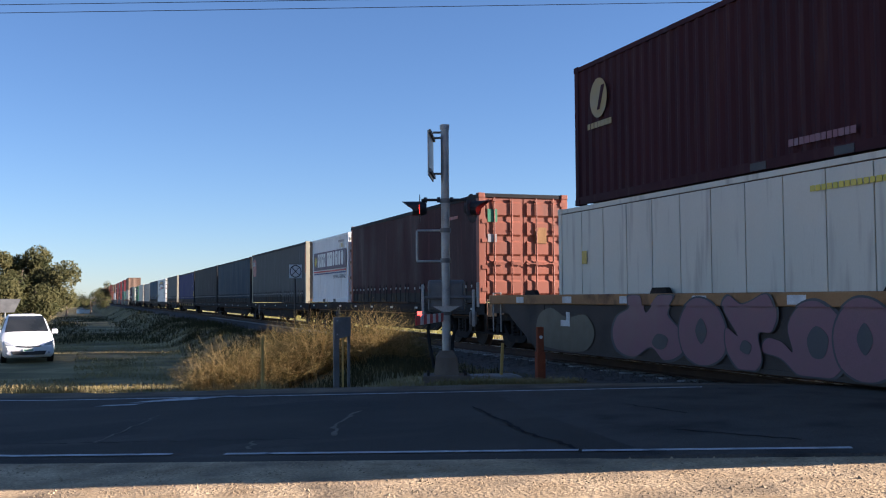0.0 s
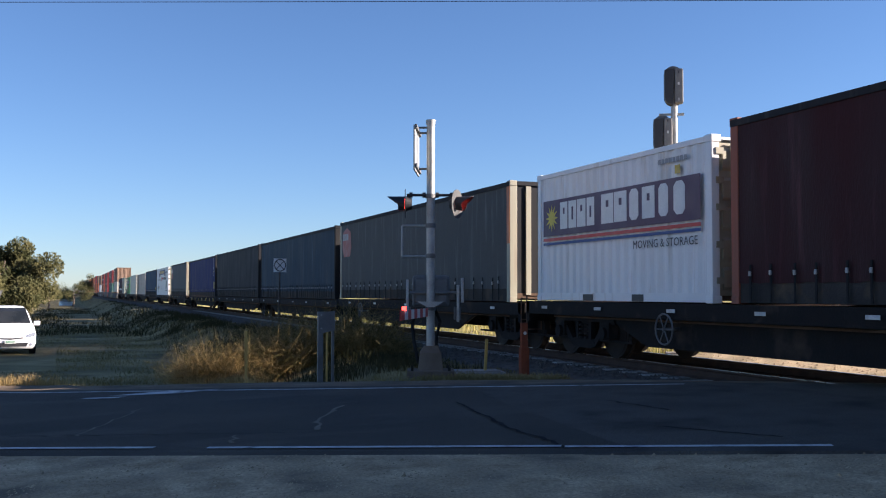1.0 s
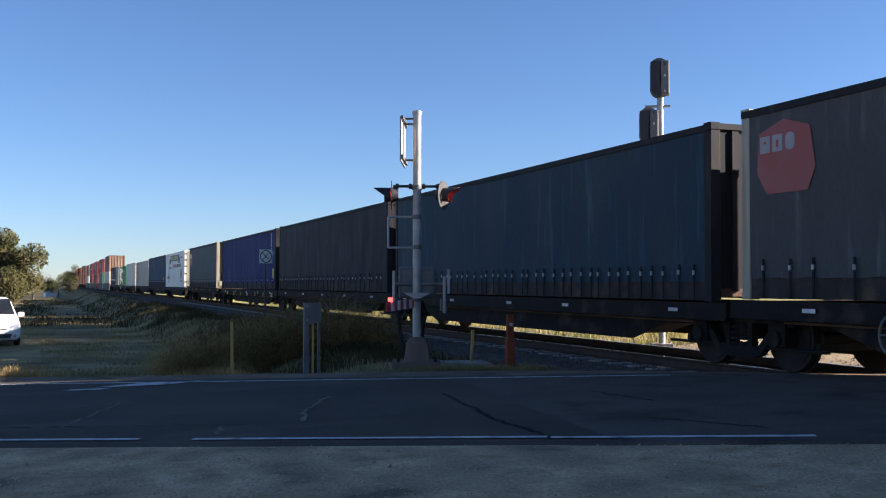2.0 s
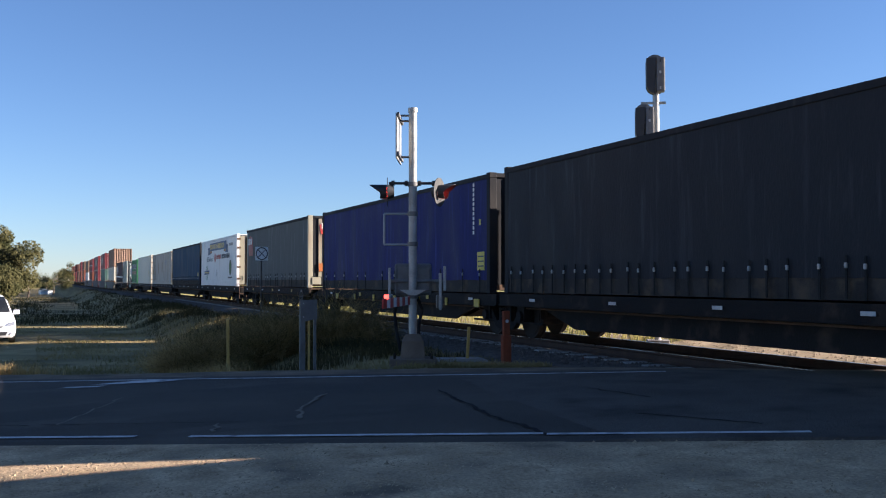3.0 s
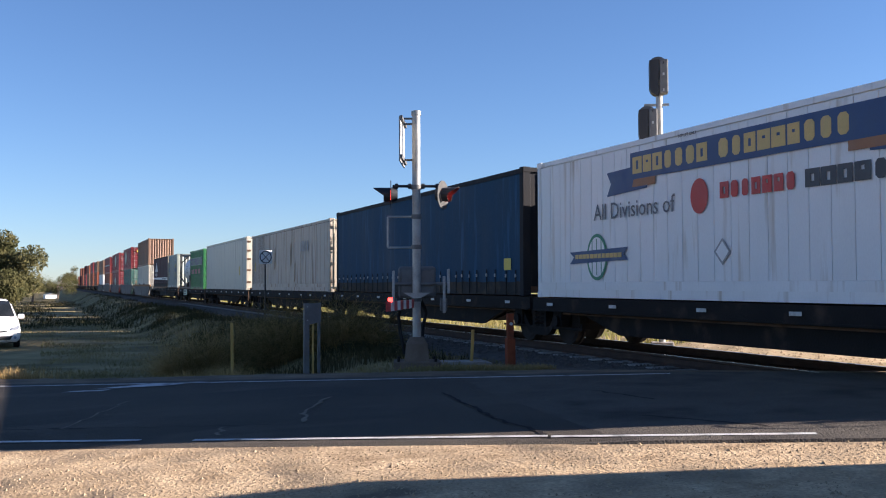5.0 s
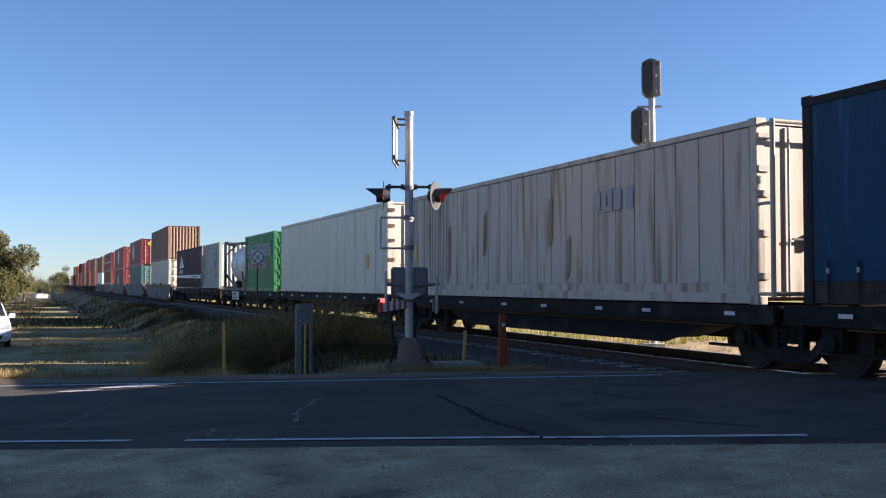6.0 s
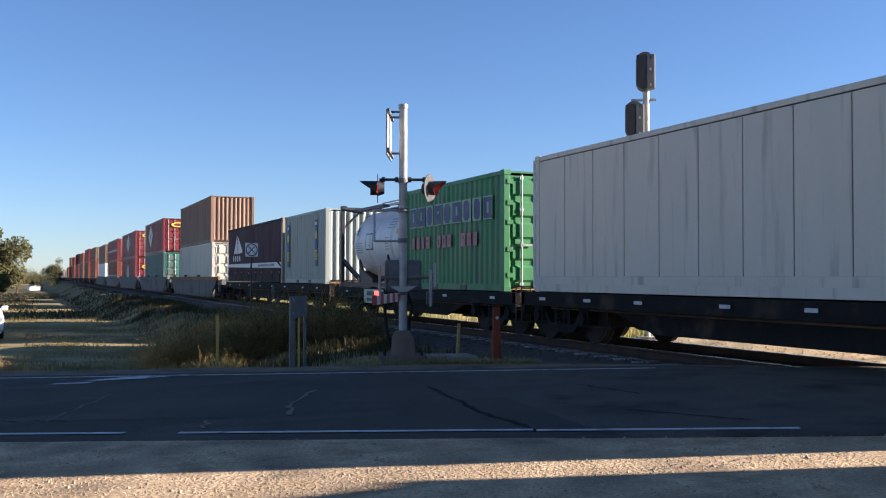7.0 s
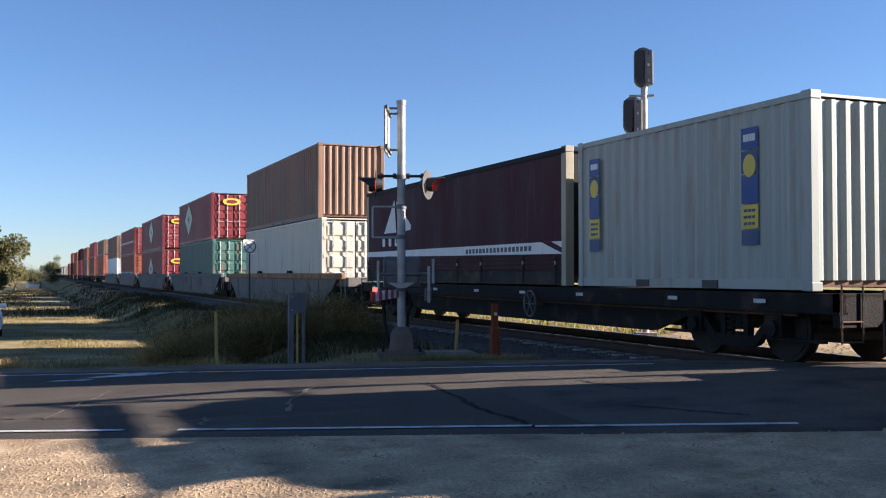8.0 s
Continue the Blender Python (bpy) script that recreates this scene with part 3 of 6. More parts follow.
def curtainsider(name, label, s, L, H, z, mat, post=None, straps=26, logo=None, ribs=True, lower=None):
    """A container with cloth sides drawn tight: wavy cloth, dark top track, buckled straps over a steel side rail."""
    post = post or rail_dark
    ob = rides(thing(name, label, "curtain container", group="containers on the train"), s, z)
    rng = random.Random(int(s * 10))
    for x in (-FACE + 0.09, FACE - 0.09):
        for y in (0.09, L - 0.09):
            part("corner_post", M().box(x - 0.09, x + 0.09, y - 0.085, y + 0.085, 0.1, H - 0.08), post, ob, bevel=0.012)
    castings(ob, L, H, post)
    part("roof", M().prism([(-FACE + 0.03, H - 0.1), (-FACE + 0.10, H - 0.01), (FACE - 0.10, H - 0.01), (FACE - 0.03, H - 0.1)], 'y', 0.02, L - 0.02), rail_dark, ob, "dark roof sheet")
    part("floor", M().box(-FACE + 0.08, FACE - 0.08, 0.05, L - 0.05, 0.08, 0.2), deck_rust, ob)
    for sg in (-1, 1):
        a, b = sorted((sg * (FACE + 0.012), sg * (FACE - 0.08)))
        part("curtain_track", M().box(a, b, 0.02, L - 0.02, H - 0.13, H - 0.03), rail_dark, ob, "dark curtain track")
        part("side_rail", M().box(*sorted((sg * (FACE - 0.03), sg * (FACE - 0.12))), 0.15, L - 0.15, 0.02, 0.36), grimy_rail, ob)
        c = M()
        n = int(L / 0.16)
        ph = [rng.uniform(-1, 1) for _ in range(n + 2)]
        zs = [0.30, 0.55, 1.1, H - 0.9, H - 0.12]
        for i in range(n + 1):
            y = lerp(0.16, L - 0.16, i / n)
            for q, zz in enumerate(zs):
                amp = (0.011, 0.010, 0.006, 0.004, 0.001)[q]
                d = amp * (ph[i] + 0.7 * math.sin(y * 7.3 + q)) + (0.010 * math.sin(y * 1.1 + s) if 0 < q < 4 else 0)
                c.v.append((sg * (FACE - 0.012 + 0.5 * d), y, zz + (0.012 * ph[i] if q == 0 else 0)))
        w = len(zs)
        for i in range(n):
            for q in range(w - 1):
                e = i * w + q
                c.f.append((e, e + w, e + w + 1, e + 1))
                c.k.append(0)
        part("curtain", c, mat, ob, smooth=True)
    strap_me = shared("strap", lambda: M().box(-0.012, 0.0, -0.018, 0.018, 0.02, 0.56).mesh("strap", rubber))
    buckle_me = shared("buckle", lambda: M().box(-0.028, 0.0, -0.022, 0.022, 0.40, 0.47).mesh("buckle", galv, 0.008))
    for i in range(straps):
        y = lerp(0.45, L - 0.45, (i + rng.uniform(-0.25, 0.25)) / (straps - 1))
        st = part("strap", strap_me, rubber, ob, at=pose(-FACE - 0.012, y, rng.uniform(-0.01, 0.02), 0, 0, 0))
        part("buckle", buckle_me, galv, st)
    em = post
    part("end_wall", M().box(-FACE + 0.16, FACE - 0.16, L - 0.08, L - 0.04, 0.15, H - 0.1), em, ob)
    e = M().box(-FACE + 0.16, FACE - 0.16, 0.06, 0.10, 0.15, H - 0.1)
    part("end_wall", e, rail_dark if ribs else em, ob)
    if ribs:
        for x in (-0.75, -0.35, 0.05, 0.45, 0.85):
            part("end_rib", M().box(x - 0.06, x + 0.06, 0.02, 0.06, 0.16, H - 0.12), em, ob)
    return ob


# ---- running gear ----


def bogie(parent, y, z=0.0):
    """A two-axle freight bogie under a wagon; the wagon's own z is the rail head."""
    def frame_mesh():
        m = M()
        for x, out in ((-1.02, -1), (0.90, 1)):
            m.prism([(-1.20, 0.62), (-1.12, 0.74), (-0.5, 0.84), (0.5, 0.84), (1.12, 0.74), (1.20, 0.62), (0.6, 0.66), (-0.6, 0.66)], 'x', x, x + 0.12)
            m.prism([(-0.46, 0.20), (-0.40, 0.32), (0.40, 0.32), (0.46, 0.20), (0.30, 0.16), (-0.30, 0.16)], 'x', x, x + 0.12)
            for sg in (-1, 1):
                m.prism([(sg * 0.40, 0.30), (sg * 0.46, 0.20), (sg * 0.80, 0.52), (sg * 0.72, 0.62)], 'x', x + 0.005, x + 0.115)
                m.prism([(sg * 0.20, 0.32), (sg * 0.30, 0.32), (sg * 0.30, 0.66), (sg * 0.20, 0.66)], 'x', x + 0.005, x + 0.115)
                m.box(x - 0.04, x + 0.16, sg * 0.875 - 0.17, sg * 0.875 + 0.17, 0.36, 0.66)
                edge = x - 0.04 if out < 0 else x + 0.16
                m.cyl((edge, sg * 0.875, 0.46), (edge + out * 0.06, sg * 0.875, 0.46), 0.115, 12)
            for yy in (-0.10, 0.10):
                for k in range(4):
                    m.cyl((x + 0.06, yy, 0.33 + 0.08 * k), (x + 0.06, yy, 0.375 + 0.08 * k), 0.085, 10)
            m.box(x + 0.02, x + 0.10, -1.75, 1.75, 0.30, 0.34)
        m.box(-0.95, 0.95, -0.2, 0.2, 0.45, 0.80)
        for yy in (-0.875, 0.875):
            m.cyl((-0.8, yy, 0.46), (0.8, yy, 0.46), 0.08, 10)
            m.box(-0.85, 0.85, yy * 1.66 - 0.04, yy * 1.66 + 0.04, 0.32, 0.42)
        return m.mesh("bogie", frame_black, 0.0)

    def wheel_mesh():
        m = M()
        for x0, x1, r in ((-0.065, 0.045, 0.46), (0.045, 0.075, 0.49), (-0.09, -0.065, 0.17), (-0.075, -0.06, 0.40)):
            m.cyl((x0, 0, 0), (x1, 0, 0), r, 28)
        return m.mesh("wheel", wheel_steel, 0.0, True)
    b = part("bogie", shared("bogie", frame_mesh), frame_black, parent, at=pose(0, y, z))
    w = shared("wheel", wheel_mesh)
    for yy in (-0.875, 0.875):
        part("wheel", w, wheel_steel, b, at=pose(-0.75, yy, 0.46))
        part("wheel", w, wheel_steel, b, at=pose(0.75, yy, 0.46, 0, 0, 180))


def handwheel(parent, y, x=-1.28, z=0.62, r=0.25):
    m = M()
    n = 20
    m.tube([(x, y + r * math.cos(2 * math.pi * i / n), z + r * math.sin(2 * math.pi * i / n)) for i in range(n + 1)], 0.016, 6)
    for i in range(6):
        a = math.pi / 3 * i
        m.cyl((x, y, z), (x, y + r * math.cos(a), z + r * math.sin(a)), 0.011, 6)
    m.cyl((x - 0.03, y, z), (x + 0.35, y, z), 0.025, 8)
    part("handbrake_wheel", m, mech_grey, parent, "grey spoked handbrake wheel")


def flat_wagon(s0, s1, top, bogies, ends=(True, True), wheel_at=None, marks=8, label="black flat wagon with grimy underframe carrying containers", yellow=False):
    """Skeletal flat wagon: side sills, centre sill, cross-bearers, brake gear, bogies, couplers. top: deck height over the world's zero."""
    ob = rides(thing("flat_wagon", label, "flat wagon", group="flat wagons of the train"), s0, RAIL_Z)
    L, h = s1 - s0, top - RAIL_Z - 0.012
    for x in (-1.20, 1.10):
        m = M().box(x, x + 0.10, 0.05, L - 0.05, h - 0.26, h)
        m.box(x - 0.03, x + 0.13, 0.05, L - 0.05, h - 0.26, h - 0.23)
        part("side_sill", m, frame_black, ob)
    part("deck", M().box(-1.1, 1.1, 0.05, L - 0.05, h - 0.05, h - 0.012), deck_rust, ob)
    a, b = 2.6, L - 2.6
    part("centre_sill", M().prism([(0.1, h - 0.05), (0.1, h - 0.32), (a, h - 0.34), (a + 1.2, h - 0.62), (b - 1.2, h - 0.62), (b, h - 0.34), (L - 0.1, h - 0.32), (L - 0.1, h - 0.05)], 'x', -0.32, 0.32), frame_black, ob)
    g0, g1 = (3.1 if bogies[0] > 0.5 else 1.7), (3.1 if len(bogies) > 1 and bogies[-1] < L - 0.5 else 1.7)
    for x in (-0.98, 0.90):
        part("side_girder", M().prism([(g0, h - 0.04), (g0, h - 0.3), (g0 + 1.3, 0.28), (L - g1 - 1.3, 0.28), (L - g1, h - 0.3), (L - g1, h - 0.04)], 'x', x, x + 0.08), frame_black, ob, "deep black side girder")
    for i in range(int(L / 1.9)):
        y = 0.9 + i * 1.9
        part("cross_bearer", M().prism([(-1.12, h - 0.04), (-1.12, h - 0.16), (-0.34, h - 0.40), (0.34, h - 0.40), (1.12, h - 0.16), (1.12, h - 0.04)], 'y', y - 0.05, y + 0.05), frame_black, ob)
    for y in bogies:
        bogie(ob, y)
    if L > 9:
        part("air_tank", M().cyl((-0.75, L * 0.5 - 0.5, h - 0.42), (-0.75, L * 0.5 + 0.3, h - 0.42), 0.17, 14), frame_black, ob, smooth=True)
        part("brake_box", M().box(-0.95, -0.6, L * 0.5 + 1.0, L * 0.5 + 1.4, h - 0.6, h - 0.28), frame_black, ob)
        part("brake_pipe", M().cyl((-1.02, 1.0, h - 0.30), (-1.02, L - 1.0, h - 0.30), 0.02, 6), deck_rust, ob)
    mk = shared(("marker", "w"), lambda: M().box(-0.006, 0, -0.12, 0.12, -0.028, 0.028).mesh("marker", marker_white))
    my = shared(("marker", "y"), lambda: M().box(-0.006, 0, -0.09, 0.09, -0.05, 0.05).mesh("marker", marker_yellow))
    rng = random.Random(int(s0 * 7 + 3))
    for i in range(marks):
        part("marker", my if yellow and i % 2 else mk, marker_white, ob, at=pose(-1.236, (i + 0.5) * L / marks + rng.uniform(-0.3, 0.3), h - 0.12))
    if wheel_at is not None:
        handwheel(ob, wheel_at)
    for k, sg in zip(ends, (0, 1)):
        if not k:
            continue
        e = 0.05 if sg == 0 else L - 0.05
        d = -1 if sg == 0 else 1
        hs = M().box(-1.2, 1.2, *sorted((e, e - d * 0.12)), h - 0.42, h)
        part("headstock", hs, frame_black, ob)
        cp = M().box(-0.09, 0.09, *sorted((e, e + d * 0.45)), h - 0.42, h - 0.22).box(-0.16, 0.16, *sorted((e + d * 0.35, e + d * 0.62)), h - 0.46, h - 0.18)
        part("coupler", cp, wheel_steel, ob, bevel=0.02)
        part("air_hose", M().tube([(-0.4, e, h - 0.3), (-0.4, e + d * 0.18, h - 0.5), (-0.3, e + d * 0.35, h - 0.68), (-0.15, e + d * 0.5, h - 0.6)], 0.025, 6), rubber, ob)
        lad = M()
        for x in (-1.19, -0.85):
            lad.cyl((x, e + d * 0.02, h - 0.62), (x, e + d * 0.02, h + 0.12), 0.014, 6)
        for zz in (h - 0.6, h - 0.35, h + 0.1):
            lad.cyl((-1.19, e + d * 0.02, zz), (-0.85, e + d * 0.02, zz), 0.012, 6)
        part("end_step", lad, deck_rust, ob)
    return ob


def rounded(pts, n=5):
    """A smooth closed outline through the given corners."""
    out, k = [], len(pts)
    for i in range(k):
        p0, p1, p2, p3 = (pts[(i + j) % k] for j in (-1, 0, 1, 2))
        for j in range(n):
            t = j / n
            out.append(tuple(0.5 * (2 * b + (c - a) * t + (2 * a - 5 * b + 4 * c - d) * t * t + (3 * b - a - 3 * c + d) * t ** 3)
                             for a, b, c, d in zip(p0, p1, p2, p3)))
    return out


def clip_z(pts, z, above):
    """The part of an outline above or below a height."""
    out = []
    for p, q in zip(pts, pts[1:] + pts[:1]):
        a, b = (p[1] >= z) == above, (q[1] >= z) == above
        if a:
            out.append(p)
        if a != b:
            t = (z - p[1]) / (q[1] - p[1])
            out.append((lerp(p[0], q[0], t), z))
    return out


def sprayed_letters(ob, L, h):
    """Fat pink sprayed shapes with dark outlines and dark eyes, over the side and up onto the sill. u runs from the far end."""
    pink, dark = ink["pink"], ink["dark"]

    def spray(pts, mat, lift, label=""):
        for above, face in ((False, -1.346), (True, -1.382)):
            q = clip_z(pts, h - 0.2, above)
            if len(q) > 2:
                part("sprayed_shape", M().prism([(L - u, z) for u, z in q], 'x', face - lift - 0.003, face - lift), mat, ob, label)

    def blob(u, pts, eye=None, lift=0.004):
        cu = sum(p[0] for p in pts) / len(pts)
        cz = sum(p[1] for p in pts) / len(pts)
        body = rounded([(u + a, z) for a, z in pts])
        rim = [(u + cu + (a - u - cu) * 1.07, min(h - 0.012, max(0.12, cz + (z - cz) * 1.06))) for a, z in body]
        spray(rim, dark, lift, "dark sprayed outline")
        spray([(a, min(h - 0.03, max(0.135, z))) for a, z in body], pink, lift + 0.004, "pink sprayed graffiti shape")
        if eye:
            spray(rounded([(u + a, z) for a, z in eye]), dark, lift + 0.008)
    oval = [(0.0, 0.65), (0.12, 0.98), (0.42, 1.17), (0.78, 1.06), (0.98, 0.68), (0.9, 0.30), (0.5, 0.13), (0.12, 0.28)]
    kay = [(0.0, 0.55), (0.1, 0.85), (0.32, 1.0), (0.34, 1.2), (0.55, 1.2), (0.62, 0.92), (0.85, 1.2), (1.1, 1.2), (0.98, 0.9), (1.2, 0.62), (1.2, 0.3), (0.92, 0.15), (0.7, 0.35), (0.4, 0.16), (0.1, 0.25)]
    tee = [(0.0, 1.0), (0.14, 1.2), (0.4, 1.08), (0.62, 1.12), (0.95, 1.22), (1.1, 0.95), (0.98, 0.7), (0.72, 0.66), (0.78, 0.3), (0.6, 0.12), (0.3, 0.14), (0.05, 0.4), (0.04, 0.72), (0.3, 0.62)]
    hook = [(0.1, 0.6), (0.38, 0.56), (0.58, 0.44), (0.5, 0.78), (0.72, 1.06), (1.08, 1.12), (1.42, 0.86), (1.48, 0.4), (1.2, 0.12), (0.72, 0.12), (0.36, 0.34), (0.0, 0.42)]
    eyes = {"kay": [(0.72, 0.42), (0.82, 0.58), (0.98, 0.52), (0.94, 0.36), (0.82, 0.32)], "oval": [(0.36, 0.66), (0.48, 0.86), (0.6, 0.66), (0.48, 0.46)],
            "tee": [(0.34, 0.42), (0.42, 0.56), (0.58, 0.5), (0.52, 0.36)], "hook": [(0.84, 0.62), (1.0, 0.80), (1.2, 0.66), (1.12, 0.40), (0.92, 0.40)]}
    shapes = {"kay": kay, "oval": oval, "tee": tee, "hook": hook}
    for i, (u, kind, wide) in enumerate(((6.15, "kay", 1.85), (8.32, "oval", 1.28), (9.55, "tee", 1.1), (10.4, "hook", 1.12), (11.85, "oval", 1.15),
                                         (13.0, "kay", 1.4), (14.6, "oval", 1.3), (15.9, "hook", 0.9))):
        blob(u, [(a * wide, z) for a, z in shapes[kind]], [(a * wide, z) for a, z in eyes[kind]], 0.004 + 0.012 * (i % 3))
    spray(rounded([(2.9, 0.3), (3.6, 0.16), (5.0, 0.16), (5.45, 0.5), (5.1, 0.85), (4.3, 0.8), (3.6, 0.98), (3.0, 0.8)]), ink["olive"], 0.003, "faded olive sprayed patch")
    spray(block(4.05, 4.45, 0.62, 0.74), marker_white, 0.008, "white sprayed mark")
    spray(block(4.3, 4.45, 0.74, 0.9), marker_white, 0.008)


def well_wagon(s0, s1, top, mat, sill, label, bogies, graffiti=False, marks=0, floor_z=0.33):
    """Double-stack well wagon: deep sides hung between end platforms, heavy top sill, bogies under the ends."""
    ob = rides(thing("well_wagon", label, "well wagon", group="well wagons of the train"), s0, RAIL_Z)
    L, h = s1 - s0, top - RAIL_Z
    a, b = 2.0, L - 2.0
    for sg in (-1, 1):
        x0, x1 = sorted((sg * 1.33, sg * 1.27))
        part("side_panel", M().prism([(1.0, h - 0.2), (a - 0.4, h - 0.55), (a + 0.8, 0.12), (b - 0.8, 0.12), (b + 0.4, h - 0.55), (L - 1.0, h - 0.2)], 'x', x0, x1), mat, ob)
        part("top_sill", M().box(*sorted((sg * 1.38, sg * 1.24)), 0.35, L - 0.35, h - 0.2, h), sill, ob, bevel=0.02)
        part("bottom_sill", M().box(*sorted((sg * 1.35, sg * 1.22)), a + 0.8, b - 0.8, 0.10, 0.17), mat, ob)
        for i in range(5):
            y = lerp(a + 1.2, b - 1.2, i / 4)
            part("side_stake", M().box(*sorted((sg * 1.345, sg * 1.33)), y - 0.06, y + 0.06, 0.17, h - 0.2), mat, ob)
    part("well_floor", M().box(-1.25, 1.25, a + 0.6, b - 0.6, 0.08, floor_z - RAIL_Z - 0.004), deck_rust, ob)
    for e, d in ((0.0, 1), (L, -1)):
        part("end_platform", M().prism([(e + d * 0.1, h - 0.42), (e + d * 0.1, h - 0.15), (e + d * 2.3, h - 0.15), (e + d * 2.3, 0.2), (e + d * 2.1, 0.2), (e + d * 1.9, h - 0.42)], 'x', -1.2, 1.2), mat, ob)
        part("coupler", M().box(-0.09, 0.09, *sorted((e + d * 0.1, e - d * 0.4)), h - 0.62, h - 0.42).box(-0.15, 0.15, *sorted((e - d * 0.25, e - d * 0.5)), h - 0.66, h - 0.36), wheel_steel, ob, bevel=0.02)
        part("end_ladder", M().tube([(-1.25, e + d * 0.3, 0.4), (-1.25, e + d * 0.3, h + 0.05), (-1.25, e + d * 0.75, h + 0.05), (-1.25, e + d * 0.75, 0.4)], 0.014, 6), galv, ob)
    for y in bogies:
        bogie(ob, y)
    for i in range(marks):
        y = lerp(1.2, L - 1.0, (i + 0.5) / marks)
        part("marker", M().box(-1.388, -1.382, y - 0.19, y + 0.19, h - 0.17, h - 0.04), marker_white, ob, "white reflector panel")
    for y in (L * 0.36, L * 0.62, L - 2.6):
        part("stacking_guide", M().prism([(y - 0.28, h), (y + 0.28, h), (y + 0.2, h + 0.1), (y - 0.2, h + 0.1)], 'x', -1.36, -1.26), frame_black, ob)
    if graffiti:
        sprayed_letters(ob, L, h)
    return ob


# ---- the consist, from the wagons passing first to the far end ----

def sign_side_john(ob, L):
    """White box with a dark panel of bars, a small sun, and two stripes."""
    decal(ob, L, "panel", block(0.30, 5.74, 1.30, 2.02), ink["violet"], 0.004, label="dark violet sign panel")
    bars(ob, L, 1.02, 2.45, 1.42, 1.95, 4, ink["white"], 0.009, 0.88)
    bars(ob, L, 2.66, 5.4, 1.42, 1.96, 6, ink["white"], 0.009, 0.88)
    star = []
    for i in range(24):
        r = 0.27 if i % 2 == 0 else 0.12
        star.append((0.68 + r * math.cos(math.pi * i / 12), 1.66 + r * math.sin(math.pi * i / 12)))
    decal(ob, L, "sun_emblem", star, ink["yellow"], 0.009, label="yellow sun emblem")
    decal(ob, L, "stripe", block(0.30, 5.74, 1.20, 1.26), ink["red"], 0.004)
    decal(ob, L, "stripe", block(0.30, 5.74, 1.12, 1.17), ink["blue"], 0.004)
    words(ob, L, "MOVING & STORAGE", 3.75, 0.92, 0.20, ink["dark"])
    bars(ob, L, 4.55, 5.4, 2.28, 2.36, 8, ink["grey"], 0.006)
    decal(ob, L, "label_plate", block(5.05, 5.2, 2.08, 2.22), marker_yellow, 0.006)
    # end of the same box carries part of the word
    m = M()
    for i in range(2):
        m.box(-0.8 + i * 0.5, -0.45 + i * 0.5, 0.006, 0.012, 1.45, 1.8)
    part("lettering_bar", m, ink["dark"], ob)


# units that have just passed
well_wagon(-19.0, 1.2, 1.50, well_brown, sill_ochre, "brown well wagon with ochre top sill", (1.1, 19.5), marks=5)
reefer("reefer_container", "pale grey insulated container standing in the well wagon", -16.4, 14.0, 2.90, 0.34, cream_paint, 16)
iso("shipping_container", "dark maroon corrugated container stacked on top", -15.6, 12.19, 2.75, 3.245, maroon_paint)

well_wagon(2.0, 22.3, 1.50, well_brown, sill_ochre, "brown well wagon with ochre sill and pink graffiti", (1.1, 19.2), True, 8)
r0 = reefer("reefer_container", "pale grey insulated container with grimy seams in the well wagon", 4.55, 14.04, 2.90, 0.34, cream_paint, 16)
bars(r0, 14.04, 7.6, 10.0, 2.50, 2.58, 22, ink["yellow"], 0.01, 0.8)
decal(r0, 14.04, "label_plate", block(1.05, 1.25, 1.75, 2.0), marker_yellow, 0.01)
m0 = iso("shipping_container", "dark maroon corrugated container stacked on the grey one", 4.6, 13.19, 2.75, 3.245, maroon_paint)
decal(m0, 13.19, "emblem", disc(1.0, 1.98, 0.33, 0.38), ink["dull_gold"], 0.004, label="round gold emblem")
decal(m0, 13.19, "emblem_mark", [(0.95, 1.75), (1.05, 1.75), (1.25, 2.2), (1.12, 2.2)], maroon_paint, 0.010)
bars(m0, 13.19, 0.55, 1.5, 1.42, 1.53, 7, ink["dull_gold"], 0.006)
bars(m0, 13.19, 6.4, 7.7, 0.26, 0.36, 12, ink["pink"], 0.006)

flat_wagon(22.5, 42.5, 1.30, (2.2, 17.8), (True, True), 14.6, 9)
ISO_Z = 1.30
red = curtainsider("curtain_container", "dark maroon curtain container with red steel door end", 22.96, 12.44, 2.74, ISO_Z, cl_maroon, red_paint, 26, ribs=False)
doors(red, 12.44, 2.74, red_paint)
part("placard", M().box(-0.98, -0.72, 0.0, 0.012, 2.02, 2.34), ink["green"], red, "green square placard")
part("placard", M().box(-0.98, -0.74, 0.0, 0.012, 1.52, 1.72), ink["grey"], red)
part("placard", M().box(0.3, 0.62, 0.0, 0.012, 1.5, 1.9), sill_ochre, red)
bars(red, 12.44, 10.3, 11.0, 2.2, 2.28, 7, ink["salmon"])
john = iso("shipping_container", "white corrugated container with dark violet sign panel", 35.86, 6.02, 2.59, ISO_Z, white_paint, endmat=post_beige)
sign_side_john(john, 6.02)

